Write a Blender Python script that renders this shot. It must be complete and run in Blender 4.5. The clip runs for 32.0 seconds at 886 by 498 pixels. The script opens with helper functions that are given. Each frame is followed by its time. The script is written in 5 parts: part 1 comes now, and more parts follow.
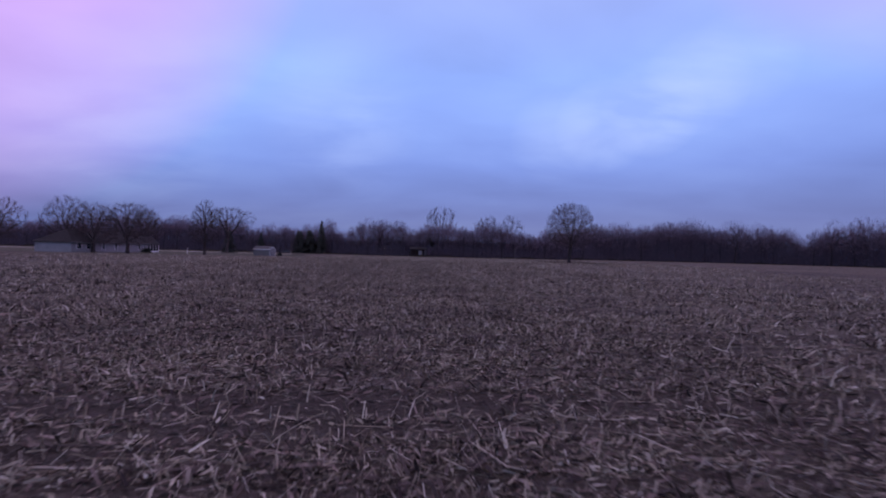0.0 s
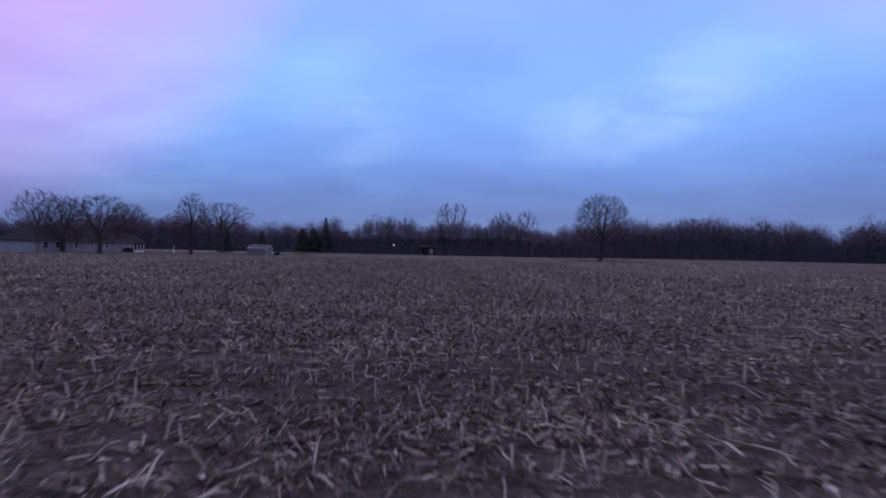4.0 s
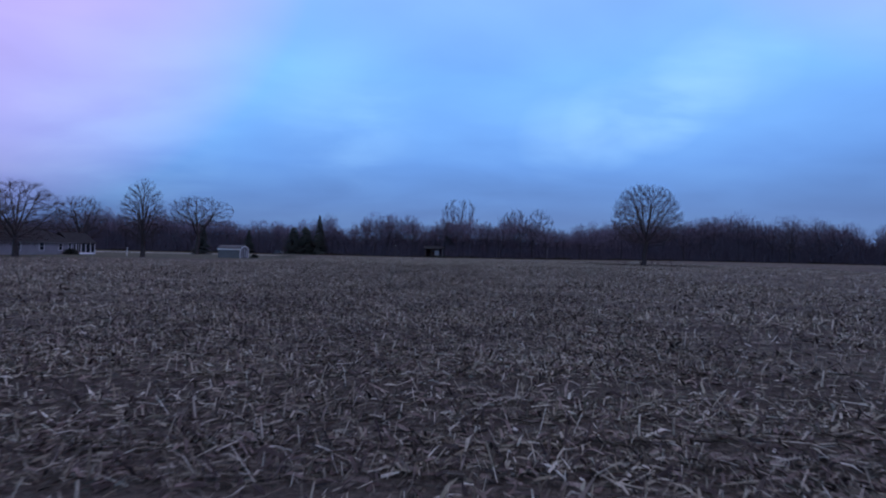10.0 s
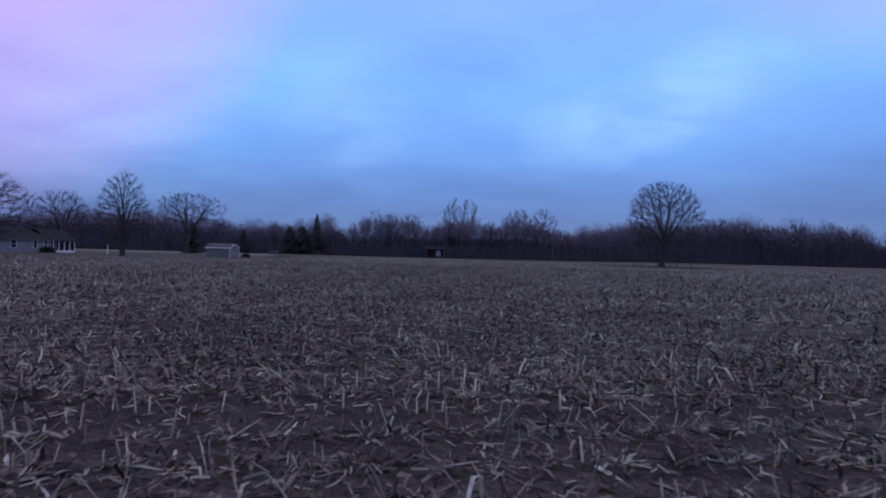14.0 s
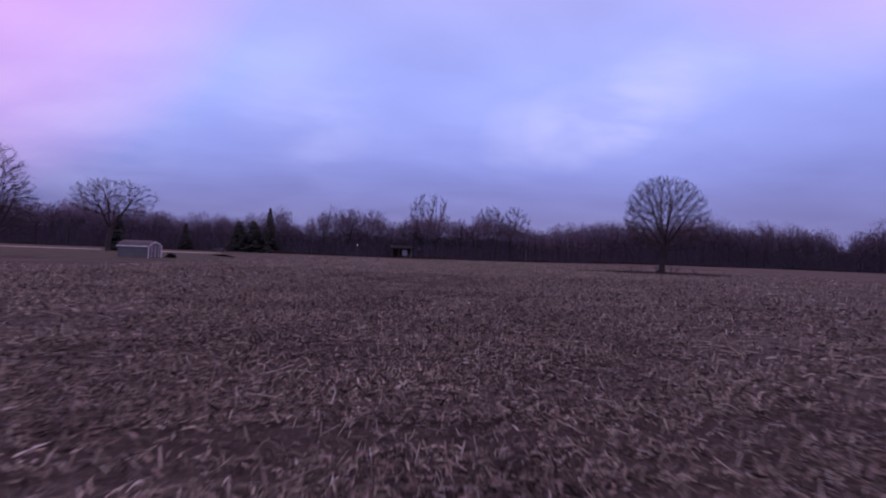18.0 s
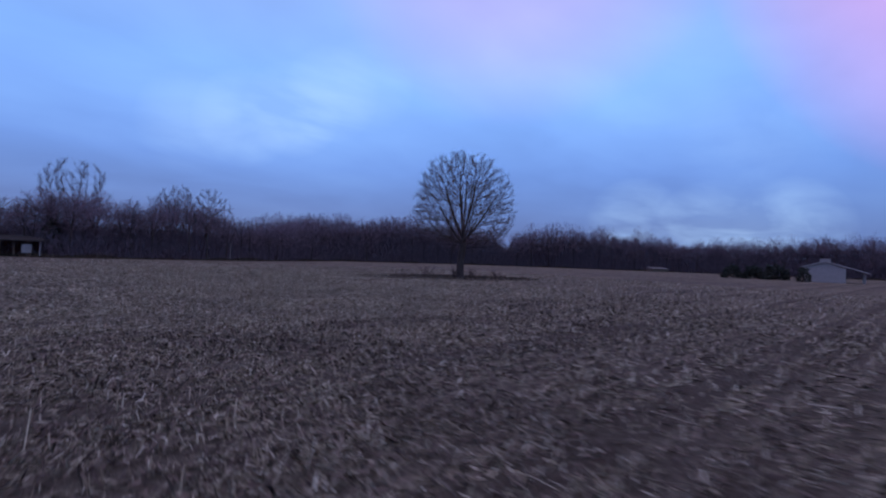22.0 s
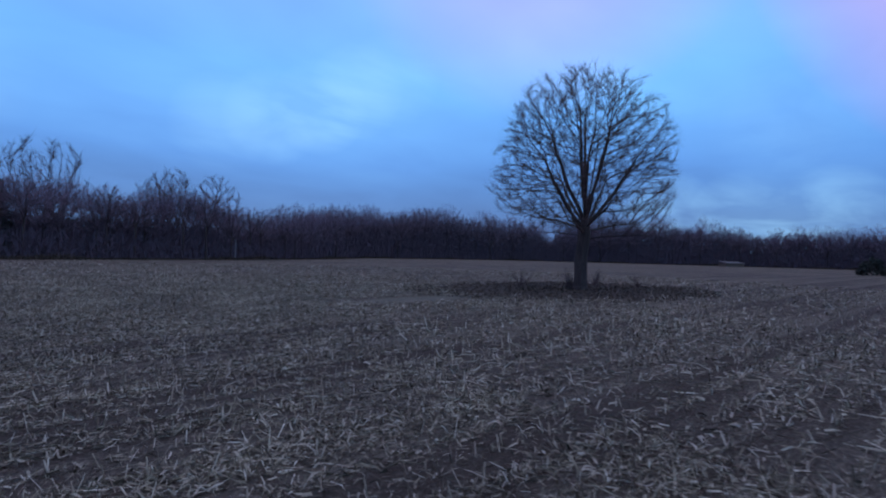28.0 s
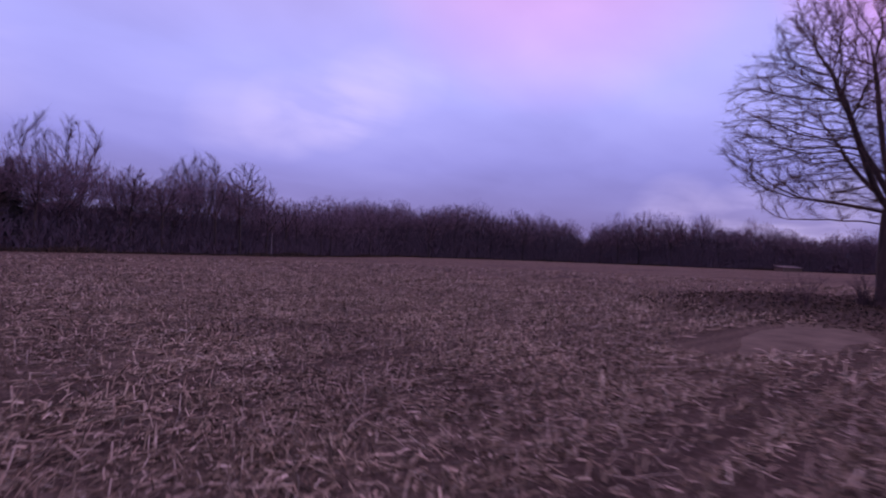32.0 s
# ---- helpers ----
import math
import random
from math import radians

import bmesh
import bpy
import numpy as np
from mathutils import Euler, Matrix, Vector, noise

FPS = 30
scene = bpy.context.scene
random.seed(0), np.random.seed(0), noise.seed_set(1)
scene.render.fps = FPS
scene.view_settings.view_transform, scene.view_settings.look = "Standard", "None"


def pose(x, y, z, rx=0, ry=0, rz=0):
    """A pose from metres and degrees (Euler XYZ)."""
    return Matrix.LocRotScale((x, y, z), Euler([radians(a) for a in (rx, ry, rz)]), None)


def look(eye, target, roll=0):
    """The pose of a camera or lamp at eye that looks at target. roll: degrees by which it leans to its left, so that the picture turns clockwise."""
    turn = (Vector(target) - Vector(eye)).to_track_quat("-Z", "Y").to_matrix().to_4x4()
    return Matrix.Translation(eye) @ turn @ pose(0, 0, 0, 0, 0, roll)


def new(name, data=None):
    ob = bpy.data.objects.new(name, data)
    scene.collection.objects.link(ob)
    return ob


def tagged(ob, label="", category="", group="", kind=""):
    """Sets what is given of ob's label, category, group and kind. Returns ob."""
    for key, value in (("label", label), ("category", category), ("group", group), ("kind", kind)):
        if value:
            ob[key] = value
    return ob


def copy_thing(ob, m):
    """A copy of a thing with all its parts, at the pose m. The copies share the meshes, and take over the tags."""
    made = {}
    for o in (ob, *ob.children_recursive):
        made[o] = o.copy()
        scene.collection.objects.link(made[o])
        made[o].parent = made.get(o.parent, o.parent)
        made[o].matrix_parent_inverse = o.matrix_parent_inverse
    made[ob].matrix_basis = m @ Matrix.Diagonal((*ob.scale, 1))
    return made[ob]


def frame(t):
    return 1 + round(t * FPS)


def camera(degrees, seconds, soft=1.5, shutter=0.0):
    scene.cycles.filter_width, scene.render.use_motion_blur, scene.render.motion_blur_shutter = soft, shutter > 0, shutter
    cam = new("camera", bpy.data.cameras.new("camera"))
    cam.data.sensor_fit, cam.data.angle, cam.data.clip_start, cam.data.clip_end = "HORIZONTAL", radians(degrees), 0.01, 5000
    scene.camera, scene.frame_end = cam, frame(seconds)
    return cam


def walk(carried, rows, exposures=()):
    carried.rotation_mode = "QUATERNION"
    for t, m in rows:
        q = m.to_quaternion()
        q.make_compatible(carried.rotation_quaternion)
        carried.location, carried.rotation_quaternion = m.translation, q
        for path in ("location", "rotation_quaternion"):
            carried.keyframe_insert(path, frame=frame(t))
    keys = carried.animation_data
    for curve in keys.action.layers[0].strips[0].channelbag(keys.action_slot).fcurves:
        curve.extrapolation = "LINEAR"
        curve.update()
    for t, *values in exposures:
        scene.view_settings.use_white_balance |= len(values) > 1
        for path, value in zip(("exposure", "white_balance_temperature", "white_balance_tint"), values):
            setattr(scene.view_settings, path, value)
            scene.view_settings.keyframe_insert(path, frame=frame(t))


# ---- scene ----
cam = camera(83.0, 32.0, soft=2.0, shutter=0.4)
PATH = [
    (0, (-1.464, 4.718, 2.204), (-1.476, 6.718, 2.22), 1.5),
    (0.5, (-1.812, 7.054, 2.056), (-1.831, 9.054, 2.081), 1.5),
    (1, (-2.251, 9.676, 2.073), (-2.269, 11.676, 2.087), 1.5),
    (1.5, (-2.733, 11.829, 2.054), (-2.75, 13.829, 2.066), 1.4),
    (2, (-3.061, 13.303, 1.975), (-3.098, 15.303, 1.988), 1.4),
    (2.5, (-3.394, 14.324, 1.897), (-3.429, 16.323, 1.893), 1.1),
    (3, (-3.493, 16.173, 1.613), (-3.53, 18.173, 1.626), 1.4),
    (3.5, (-3.943, 18.964, 1.819), (-3.98, 20.963, 1.829), 1.2),
    (5.5, (-5.845, 30.2, 2.105), (-5.89, 32.2, 2.119), 1.6),
    (6, (-6.284, 32.865, 2.054), (-6.329, 34.865, 2.072), 1.8),
    (6.5, (-6.858, 35.276, 2.166), (-6.894, 37.276, 2.171), 1.6),
    (7, (-7.284, 37.464, 2.08), (-7.33, 39.463, 2.097), 1.7),
    (7.5, (-7.651, 39.151, 2.215), (-7.708, 41.15, 2.207), 1.8),
    (8, (-8.051, 40.519, 2.006), (-8.091, 42.519, 2.025), 1.6),
    (8.5, (-8.191, 42.027, 2.03), (-8.236, 44.027, 2.048), 1.5),
    (9, (-8.26, 43.626, 2.093), (-8.3, 45.626, 2.113), 1.3),
    (9.5, (-8.198, 45.074, 2.077), (-8.236, 47.073, 2.095), 1.2),
    (10, (-8.081, 46.416, 2.056), (-8.117, 48.416, 2.072), 1.2),
    (10.5, (-7.987, 47.861, 2.048), (-8.025, 49.861, 2.06), 1.3),
    (11, (-8.027, 49.248, 2.012), (-8.062, 51.247, 2.028), 1.3),
    (11.5, (-8.166, 50.796, 1.978), (-8.209, 52.795, 1.99), 1.4),
    (12, (-8.538, 52.034, 1.903), (-8.569, 54.033, 1.922), 1.5),
    (12.5, (-9.043, 52.852, 1.85), (-9.069, 54.852, 1.87), 1.7),
    (13, (-9.496, 53.38, 1.812), (-9.519, 55.38, 1.834), 1.5),
    (13.5, (-9.723, 53.761, 1.765), (-9.742, 55.761, 1.796), 1.6),
    (14, (-9.813, 54.239, 1.844), (-9.841, 56.238, 1.864), 1.5),
    (14.5, (-9.906, 55.131, 1.965), (-9.941, 57.131, 1.984), 1.6),
    (16.5, (-10.891, 62.101, 2.488), (-10.911, 64.101, 2.503), 2.0),
    (17, (-11.175, 64.522, 2.63), (-11.139, 66.522, 2.646), 2.1),
    (17.5, (-11.449, 67.637, 2.631), (-11.395, 69.636, 2.647), 2.1),
    (18, (-11.714, 71.299, 2.575), (-11.593, 73.296, 2.591), 2.1),
    (18.5, (-12.004, 75.3, 2.512), (-11.831, 77.292, 2.53), 2.1),
    (19, (-12.251, 79.479, 2.497), (-12.05, 81.469, 2.515), 2.3),
    (19.5, (-12.493, 84.47, 2.6), (-12.286, 86.459, 2.615), 2.3),
    (20, (-12.774, 89.679, 2.634), (-12.534, 91.665, 2.647), 2.3),
    (20.5, (-12.982, 95.116, 2.582), (-12.59, 97.077, 2.601), 2.3),
    (21, (-13.121, 100.126, 2.566), (-12.442, 102.007, 2.593), 2.1),
    (21.5, (-13.257, 105.579, 2.682), (-12.199, 107.276, 2.722), 2.3),
    (22, (-13.201, 111.163, 2.701), (-11.938, 112.713, 2.745), 2.0),
    (22.5, (-12.767, 116.568, 2.822), (-11.477, 118.095, 2.865), 1.9),
    (23, (-12.136, 120.989, 3.006), (-10.853, 122.523, 3.046), 1.9),
    (23.5, (-11.223, 124.606, 3.099), (-9.988, 126.179, 3.135), 1.9),
    (24, (-10.026, 127.136, 3.18), (-8.794, 128.712, 3.209), 1.8),
    (24.5, (-8.451, 129.019, 3.212), (-7.225, 130.599, 3.236), 2.0),
    (26.5, (-0.664, 136.021, 3.091), (0.558, 137.604, 3.099), 1.3),
    (27, (0.731, 138.494, 3.142), (1.938, 140.088, 3.154), 1.3),
    (27.5, (1.74, 140.536, 3.074), (2.934, 142.139, 3.096), 1.4),
    (28, (2.4, 141.963, 2.933), (3.581, 143.577, 2.954), 1.4),
    (28.5, (2.417, 143.597, 2.8), (3.6, 145.21, 2.822), 1.3),
    (29, (1.974, 145.722, 2.772), (3.157, 147.334, 2.791), 1.3),
    (29.5, (1.198, 148.169, 2.726), (2.382, 149.781, 2.748), 1.5),
    (30, (0.581, 150.592, 2.581), (1.764, 152.204, 2.605), 1.7),
    (30.5, (0.533, 153.395, 2.485), (1.715, 155.008, 2.51), 1.9),
    (31, (0.753, 156.477, 2.366), (1.92, 158.101, 2.393), 2.0),
    (31.5, (1.0, 159.345, 2.278), (2.15, 160.982, 2.302), 1.9),
    (32, (1.449, 162.553, 2.173), (2.602, 164.187, 2.193), 2.2),
]
# how far the picture turns rosy on the way: seconds, share
ROSY = [(0, 0.6), (0.5, 0.4), (1, 0.1), (1.5, 0.0), (2, -0.03), (2.5, 0.12), (3, 0.9), (3.5, 0.5), (5.5, 0.25), (6, 0.08), (7, 0.03), (8, 0.24), (9, 0.1),
        (10, 0.16), (11, 0.1), (12, 0.0), (13, 0.05), (14, 0.25), (14.5, 0.55), (16.5, 0.75), (17, 0.78), (18, 0.9), (19, 0.92), (20, 0.92), (21, 0.8),
        (22, 0.34), (23, 0.24), (24, 0.34), (26.5, 0.25), (28, 0.08), (28.5, 0.25), (29, 0.17), (29.5, 0.3), (30, 0.95), (30.5, 0.85), (31, 0.5), (31.5, 0.95), (32, 1.15)]
walk(cam, [(t, look(eye, target, roll)) for t, eye, target, roll in PATH],
     [(t, 0.10, 6500 + 2600 * p, 10 + 80 * p) for t, p in ROSY])

# ---- light: dusk under a broken cloud cover ----
world = bpy.data.worlds.new("dusk_sky")
scene.world = world
world.use_nodes = True
wt = world.node_tree
for n in list(wt.nodes):
    wt.nodes.remove(n)


def wn(kind, **props):
    n = wt.nodes.new(kind)
    for k, v in props.items():
        if k == "operation":
            n.operation = v
        elif k == "blend_type":
            n.blend_type = v
    return n


def wmath(op, a, b=None):
    n = wn("ShaderNodeMath", operation=op)
    for i, v in enumerate((a, b)):
        if v is None:
            continue
        if isinstance(v, (int, float)):
            n.inputs[i].default_value = v
        else:
            wt.links.new(v, n.inputs[i])
    return n.outputs[0]


def wramp(fac, stops):
    n = wt.nodes.new("ShaderNodeValToRGB")
    e = n.color_ramp.elements
    while len(e) < len(stops):
        e.new(0.5)
    for el, (p, c) in zip(e, stops):
        el.position = p
        el.color = (*c, 1) if len(c) == 3 else c
    wt.links.new(fac, n.inputs[0])
    return n.outputs[0]


def wmix(fac, a, b, blend="MIX"):
    n = wt.nodes.new("ShaderNodeMix")
    n.data_type = "RGBA"
    n.blend_type = blend
    for sock, v in ((n.inputs[0], fac), (n.inputs[6], a), (n.inputs[7], b)):
        if isinstance(v, (int, float)):
            sock.default_value = v
        elif isinstance(v, tuple):
            sock.default_value = (*v, 1)
        else:
            wt.links.new(v, sock)
    return n.outputs[2]


tc = wt.nodes.new("ShaderNodeTexCoord")
sep = wt.nodes.new("ShaderNodeSeparateXYZ")
wt.links.new(tc.outputs["Generated"], sep.inputs[0])
zc = wmath("MAXIMUM", sep.outputs[2], 0.0)
# a flat cloud layer seen from below
den = wmath("ADD", zc, 0.21)
cx = wmath("DIVIDE", sep.outputs[0], den)
cy = wmath("DIVIDE", sep.outputs[1], den)
comb = wt.nodes.new("ShaderNodeCombineXYZ")
wt.links.new(cx, comb.inputs[0])
wt.links.new(cy, comb.inputs[1])
mapn = wt.nodes.new("ShaderNodeMapping")
mapn.inputs["Location"].default_value = (4.3, 2.9, 0)
mapn.inputs["Rotation"].default_value = (0, 0, radians(-24))
mapn.inputs["Scale"].default_value = (0.85, 1.15, 1)
wt.links.new(comb.outputs[0], mapn.inputs[0])


def wnoise(vec, scale, detail, rough, distort=0.0):
    n = wt.nodes.new("ShaderNodeTexNoise")
    n.inputs["Scale"].default_value = scale
    n.inputs["Detail"].default_value = detail
    n.inputs["Roughness"].default_value = rough
    n.inputs["Distortion"].default_value = distort
    wt.links.new(vec, n.inputs["Vector"])
    return n.outputs["Fac"]


broad = wnoise(mapn.outputs[0], 0.8, 3.0, 0.45, 0.2)
fine = wnoise(mapn.outputs[0], 2.1, 5.0, 0.5, 0.3)
clouds = wmath("ADD", wmath("MULTIPLY", broad, 0.68), wmath("MULTIPLY", fine, 0.32))
base = wramp(zc, [(0.0, (0.064, 0.170, 0.39)), (0.07, (0.070, 0.200, 0.49)), (0.17, (0.098, 0.32, 0.78)),
                  (0.33, (0.150, 0.48, 1.04)), (0.55, (0.22, 0.46, 0.88)), (1.0, (0.26, 0.34, 0.51))])
thick = wramp(clouds, [(0.32, (0.80, 0.80, 0.84)), (0.47, (0.95, 0.95, 0.97)), (0.57, (1.06, 1.05, 1.03)), (0.70, (1.26, 1.20, 1.08))])
col = wmix(1.0, base, thick, "MULTIPLY")


def toward(az, el):
    """How near the view lies to a bearing (degrees from +y to +x) and height."""
    d = Vector((math.sin(radians(az)) * math.cos(radians(el)), math.cos(radians(az)) * math.cos(radians(el)), math.sin(radians(el))))
    n = wt.nodes.new("ShaderNodeVectorMath")
    n.operation = "DOT_PRODUCT"
    n.inputs[1].default_value = d
    wt.links.new(tc.outputs["Generated"], n.inputs[0])
    return n.outputs["Value"]


# rosy lens tint, added to the sky's colour to the west and east, and high up
for az, el, wide, most in ((-52, 32, 0.85, 0.56), (97, 31, 0.89, 0.75), (47, 36, 0.935, 0.22)):
    p = wmath("MULTIPLY", wramp(toward(az, el), [(wide, (0, 0, 0)), (0.985, (1, 1, 1))]), most)
    col = wmix(p, col, wmix(1.0, (0.78, 0.42, 0.88), thick, "MULTIPLY"))
# bright breaks in the cloud ahead
torn = wramp(fine, [(0.38, (0.25, 0.25, 0.25)), (0.62, (1, 1, 1))])
for az, el, wide, most in ((12, 13, 0.9965, 0.2), (17, 14, 0.9965, 0.28), (22, 15.5, 0.9965, 0.38), (26, 17.5, 0.9965, 0.38), (30, 19, 0.9975, 0.25), (-12, 14.5, 0.990, 0.2),
                           (-34, 11, 0.985, 0.15), (60, 4.5, 0.997, 0.3), (67, 4, 0.998, 0.4), (74, 4, 0.998, 0.4), (70, 13, 0.995, 0.12)):
    gap = wmath("MULTIPLY", wramp(toward(az, el), [(wide, (0, 0, 0)), (1.0, (1, 1, 1))]), wmath("MULTIPLY", torn, most))
    col = wmix(gap, col, (0.33, 0.72, 1.08))
sky = wt.nodes.new("ShaderNodeTexSky")
sky.sky_type = "NISHITA"
sky.sun_disc = False
sky.sun_elevation = radians(3)
sky.sun_rotation = radians(200)
bg1 = wt.nodes.new("ShaderNodeBackground")
bg1.inputs[1].default_value = 1.04
wt.links.new(col, bg1.inputs[0])
bg2 = wt.nodes.new("ShaderNodeBackground")
bg2.inputs[1].default_value = 0.012
wt.links.new(sky.outputs[0], bg2.inputs[0])
addn = wt.nodes.new("ShaderNodeAddShader")
wt.links.new(bg1.outputs[0], addn.inputs[0])
wt.links.new(bg2.outputs[0], addn.inputs[1])
outw = wt.nodes.new("ShaderNodeOutputWorld")
wt.links.new(addn.outputs[0], outw.inputs[0])

sun = new("sun", bpy.data.lights.new("sun", "SUN"))
sun.data.energy = 0.16
sun.data.angle = radians(40)
sun.data.color = (1.0, 0.72, 0.62)
sun.matrix_world = look((0, 0, 60), (8, 22, 0))


# ---- materials ----
class Mat:
    """A node material with a short way to write its nodes."""

    def __init__(self, name, rough=0.8, metal=0.0, spec=0.3):
        self.m = bpy.data.materials.new(name)
        self.m.use_nodes = True
        self.t = self.m.node_tree
        self.b = self.t.nodes["Principled BSDF"]
        self.b.inputs["Roughness"].default_value = rough
        self.b.inputs["Metallic"].default_value = metal
        self.b.inputs["Specular IOR Level"].default_value = spec
        self.geo = self.t.nodes.new("ShaderNodeNewGeometry")
        self.tc = self.t.nodes.new("ShaderNodeTexCoord")

    def link(self, v, sock):
        if isinstance(v, (int, float)):
            sock.default_value = v
        elif isinstance(v, tuple):
            sock.default_value = (*v, 1) if len(v) == 3 and sock.type == "RGBA" else v
        else:
            self.t.links.new(v, sock)

    def mapped(self, scale=(1, 1, 1), rot=0.0, world=True):
        n = self.t.nodes.new("ShaderNodeMapping")
        n.inputs["Scale"].default_value = scale
        n.inputs["Rotation"].default_value = (0, 0, rot)
        self.t.links.new(self.geo.outputs["Position"] if world else self.tc.outputs["Object"], n.inputs[0])
        return n.outputs[0]

    def noise(self, vec, scale, detail=4.0, rough=0.55, distort=0.0):
        n = self.t.nodes.new("ShaderNodeTexNoise")
        n.inputs["Scale"].default_value = scale
        n.inputs["Detail"].default_value = detail
        n.inputs["Roughness"].default_value = rough
        n.inputs["Distortion"].default_value = distort
        self.t.links.new(vec, n.inputs["Vector"])
        return n.outputs["Fac"]

    def ramp(self, fac, stops):
        n = self.t.nodes.new("ShaderNodeValToRGB")
        e = n.color_ramp.elements
        while len(e) < len(stops):
            e.new(0.5)
        for el, (p, c) in zip(e, stops):
            el.position = p
            el.color = (*c, 1)
        self.t.links.new(fac, n.inputs[0])
        return n.outputs[0]

    def mix(self, fac, a, b, blend="MIX"):
        n = self.t.nodes.new("ShaderNodeMix")
        n.data_type = "RGBA"
        n.blend_type = blend
        self.link(fac, n.inputs[0])
        self.link(a, n.inputs[6])
        self.link(b, n.inputs[7])
        return n.outputs[2]

    def math(self, op, a, b=0.0):
        n = self.t.nodes.new("ShaderNodeMath")
        n.operation = op
        self.link(a, n.inputs[0])
        self.link(b, n.inputs[1])
        return n.outputs[0]

    def bump(self, height, strength=0.4, dist=0.02):
        n = self.t.nodes.new("ShaderNodeBump")
        n.inputs["Strength"].default_value = strength
        n.inputs["Distance"].default_value = dist
        self.t.links.new(height, n.inputs["Height"])
        self.t.links.new(n.outputs[0], self.b.inputs["Normal"])

    def color(self, c):
        self.link(c, self.b.inputs["Base Color"])
        return self

    def island(self):
        return self.geo.outputs["Random Per Island"]

    def obj_random(self):
        n = self.t.nodes.new("ShaderNodeObjectInfo")
        return n.outputs["Random"]


ROW_TURN = radians(6.0)   # the crop rows run along +x, turned a little
ROW_GAP = 0.76


def field_material():
    k = Mat("stubble_soil", rough=1.0, spec=0.04)
    p = k.mapped()
    rows = k.mapped(rot=-ROW_TURN)
    clod = k.noise(p, 9.0, 6.0, 0.65)
    litter = k.noise(k.mapped(scale=(0.7, 1.3, 1), rot=-ROW_TURN), 12.0, 5.0, 0.7, 0.8)
    patch = k.noise(p, 0.11, 4.0, 0.55)
    streak = k.noise(k.mapped(scale=(0.12, 1.0, 1), rot=-ROW_TURN), 0.55, 1.0, 0.5)
    soil = k.ramp(clod, [(0.25, (0.042, 0.032, 0.029)), (0.55, (0.083, 0.063, 0.056)), (0.8, (0.138, 0.104, 0.092))])
    straw = k.ramp(litter, [(0.3, (0.102, 0.084, 0.069)), (0.55, (0.208, 0.174, 0.143)), (0.75, (0.375, 0.319, 0.260))])
    cover = k.math("ADD", k.math("MULTIPLY", patch, 0.55), k.math("MULTIPLY", streak, 0.6))
    cover = k.math("ADD", cover, k.math("MULTIPLY", k.math("SUBTRACT", litter, 0.5), 0.9))
    across = k.t.nodes.new("ShaderNodeSeparateXYZ")
    k.t.links.new(rows, across.inputs[0])
    stripe = k.math("SINE", k.math("MULTIPLY", across.outputs[1], 2 * math.pi / ROW_GAP))
    track = k.math("SINE", k.math("MULTIPLY", across.outputs[1], 2 * math.pi / (ROW_GAP * 8)))
    cover = k.math("ADD", cover, k.math("ADD", k.math("MULTIPLY", stripe, 0.10), k.math("MULTIPLY", track, 0.09)))
    furrow = k.ramp(k.math("COSINE", k.math("MULTIPLY", across.outputs[1], 2 * math.pi / (ROW_GAP * 8))), [(0.80, (0, 0, 0)), (0.97, (1, 1, 1))])
    cover = k.math("SUBTRACT", cover, k.math("MULTIPLY", furrow, 0.30))
    fac = k.ramp(cover, [(0.36, (0.26, 0.26, 0.26)), (0.72, (0.90, 0.90, 0.90))])
    c = k.mix(fac, soil, straw)
    for turn, stretch, size in ((0.6, 4.0, 22.0), (1.5, 4.0, 26.0), (2.4, 4.5, 20.0)):
        bits = k.noise(k.mapped(scale=(1.0 / stretch, 1, 1), rot=turn), size, 2.0, 0.5, 0.25)
        tone = k.ramp(k.noise(p, 3.1 + turn, 2.0), [(0.3, (0.13, 0.10, 0.072)), (0.7, (0.46, 0.40, 0.31))])
        c = k.mix(k.ramp(bits, [(0.61, (0, 0, 0)), (0.68, (0.30, 0.30, 0.30))]), c, tone)
    tint = k.ramp(k.noise(p, 0.035, 3.0), [(0.35, (0.86, 0.84, 0.86)), (0.65, (1.12, 1.10, 1.04))])
    c = k.mix(1.0, c, tint, "MULTIPLY")
    k.color(c)
    k.bump(k.math("ADD", clod, k.math("MULTIPLY", litter, 0.8)), 1.0, 0.12)
    return k.m


def straw_material(name, stops, rough=0.75):
    k = Mat(name, rough=rough, spec=0.25)
    c = k.ramp(k.island(), stops)
    g = k.noise(k.mapped(scale=(1, 1, 0.6)), 22.0, 4.0, 0.6)
    c = k.mix(1.0, c, k.ramp(g, [(0.3, (0.62, 0.60, 0.58)), (0.65, (1.12, 1.1, 1.06))]), "MULTIPLY")
    d = k.noise(k.mapped(), 0.25, 3.0)
    c = k.mix(1.0, c, k.ramp(d, [(0.35, (0.72, 0.70, 0.72)), (0.65, (1.12, 1.12, 1.10))]), "MULTIPLY")
    k.color(c)
    k.bump(g, 0.3, 0.01)
    return k.m


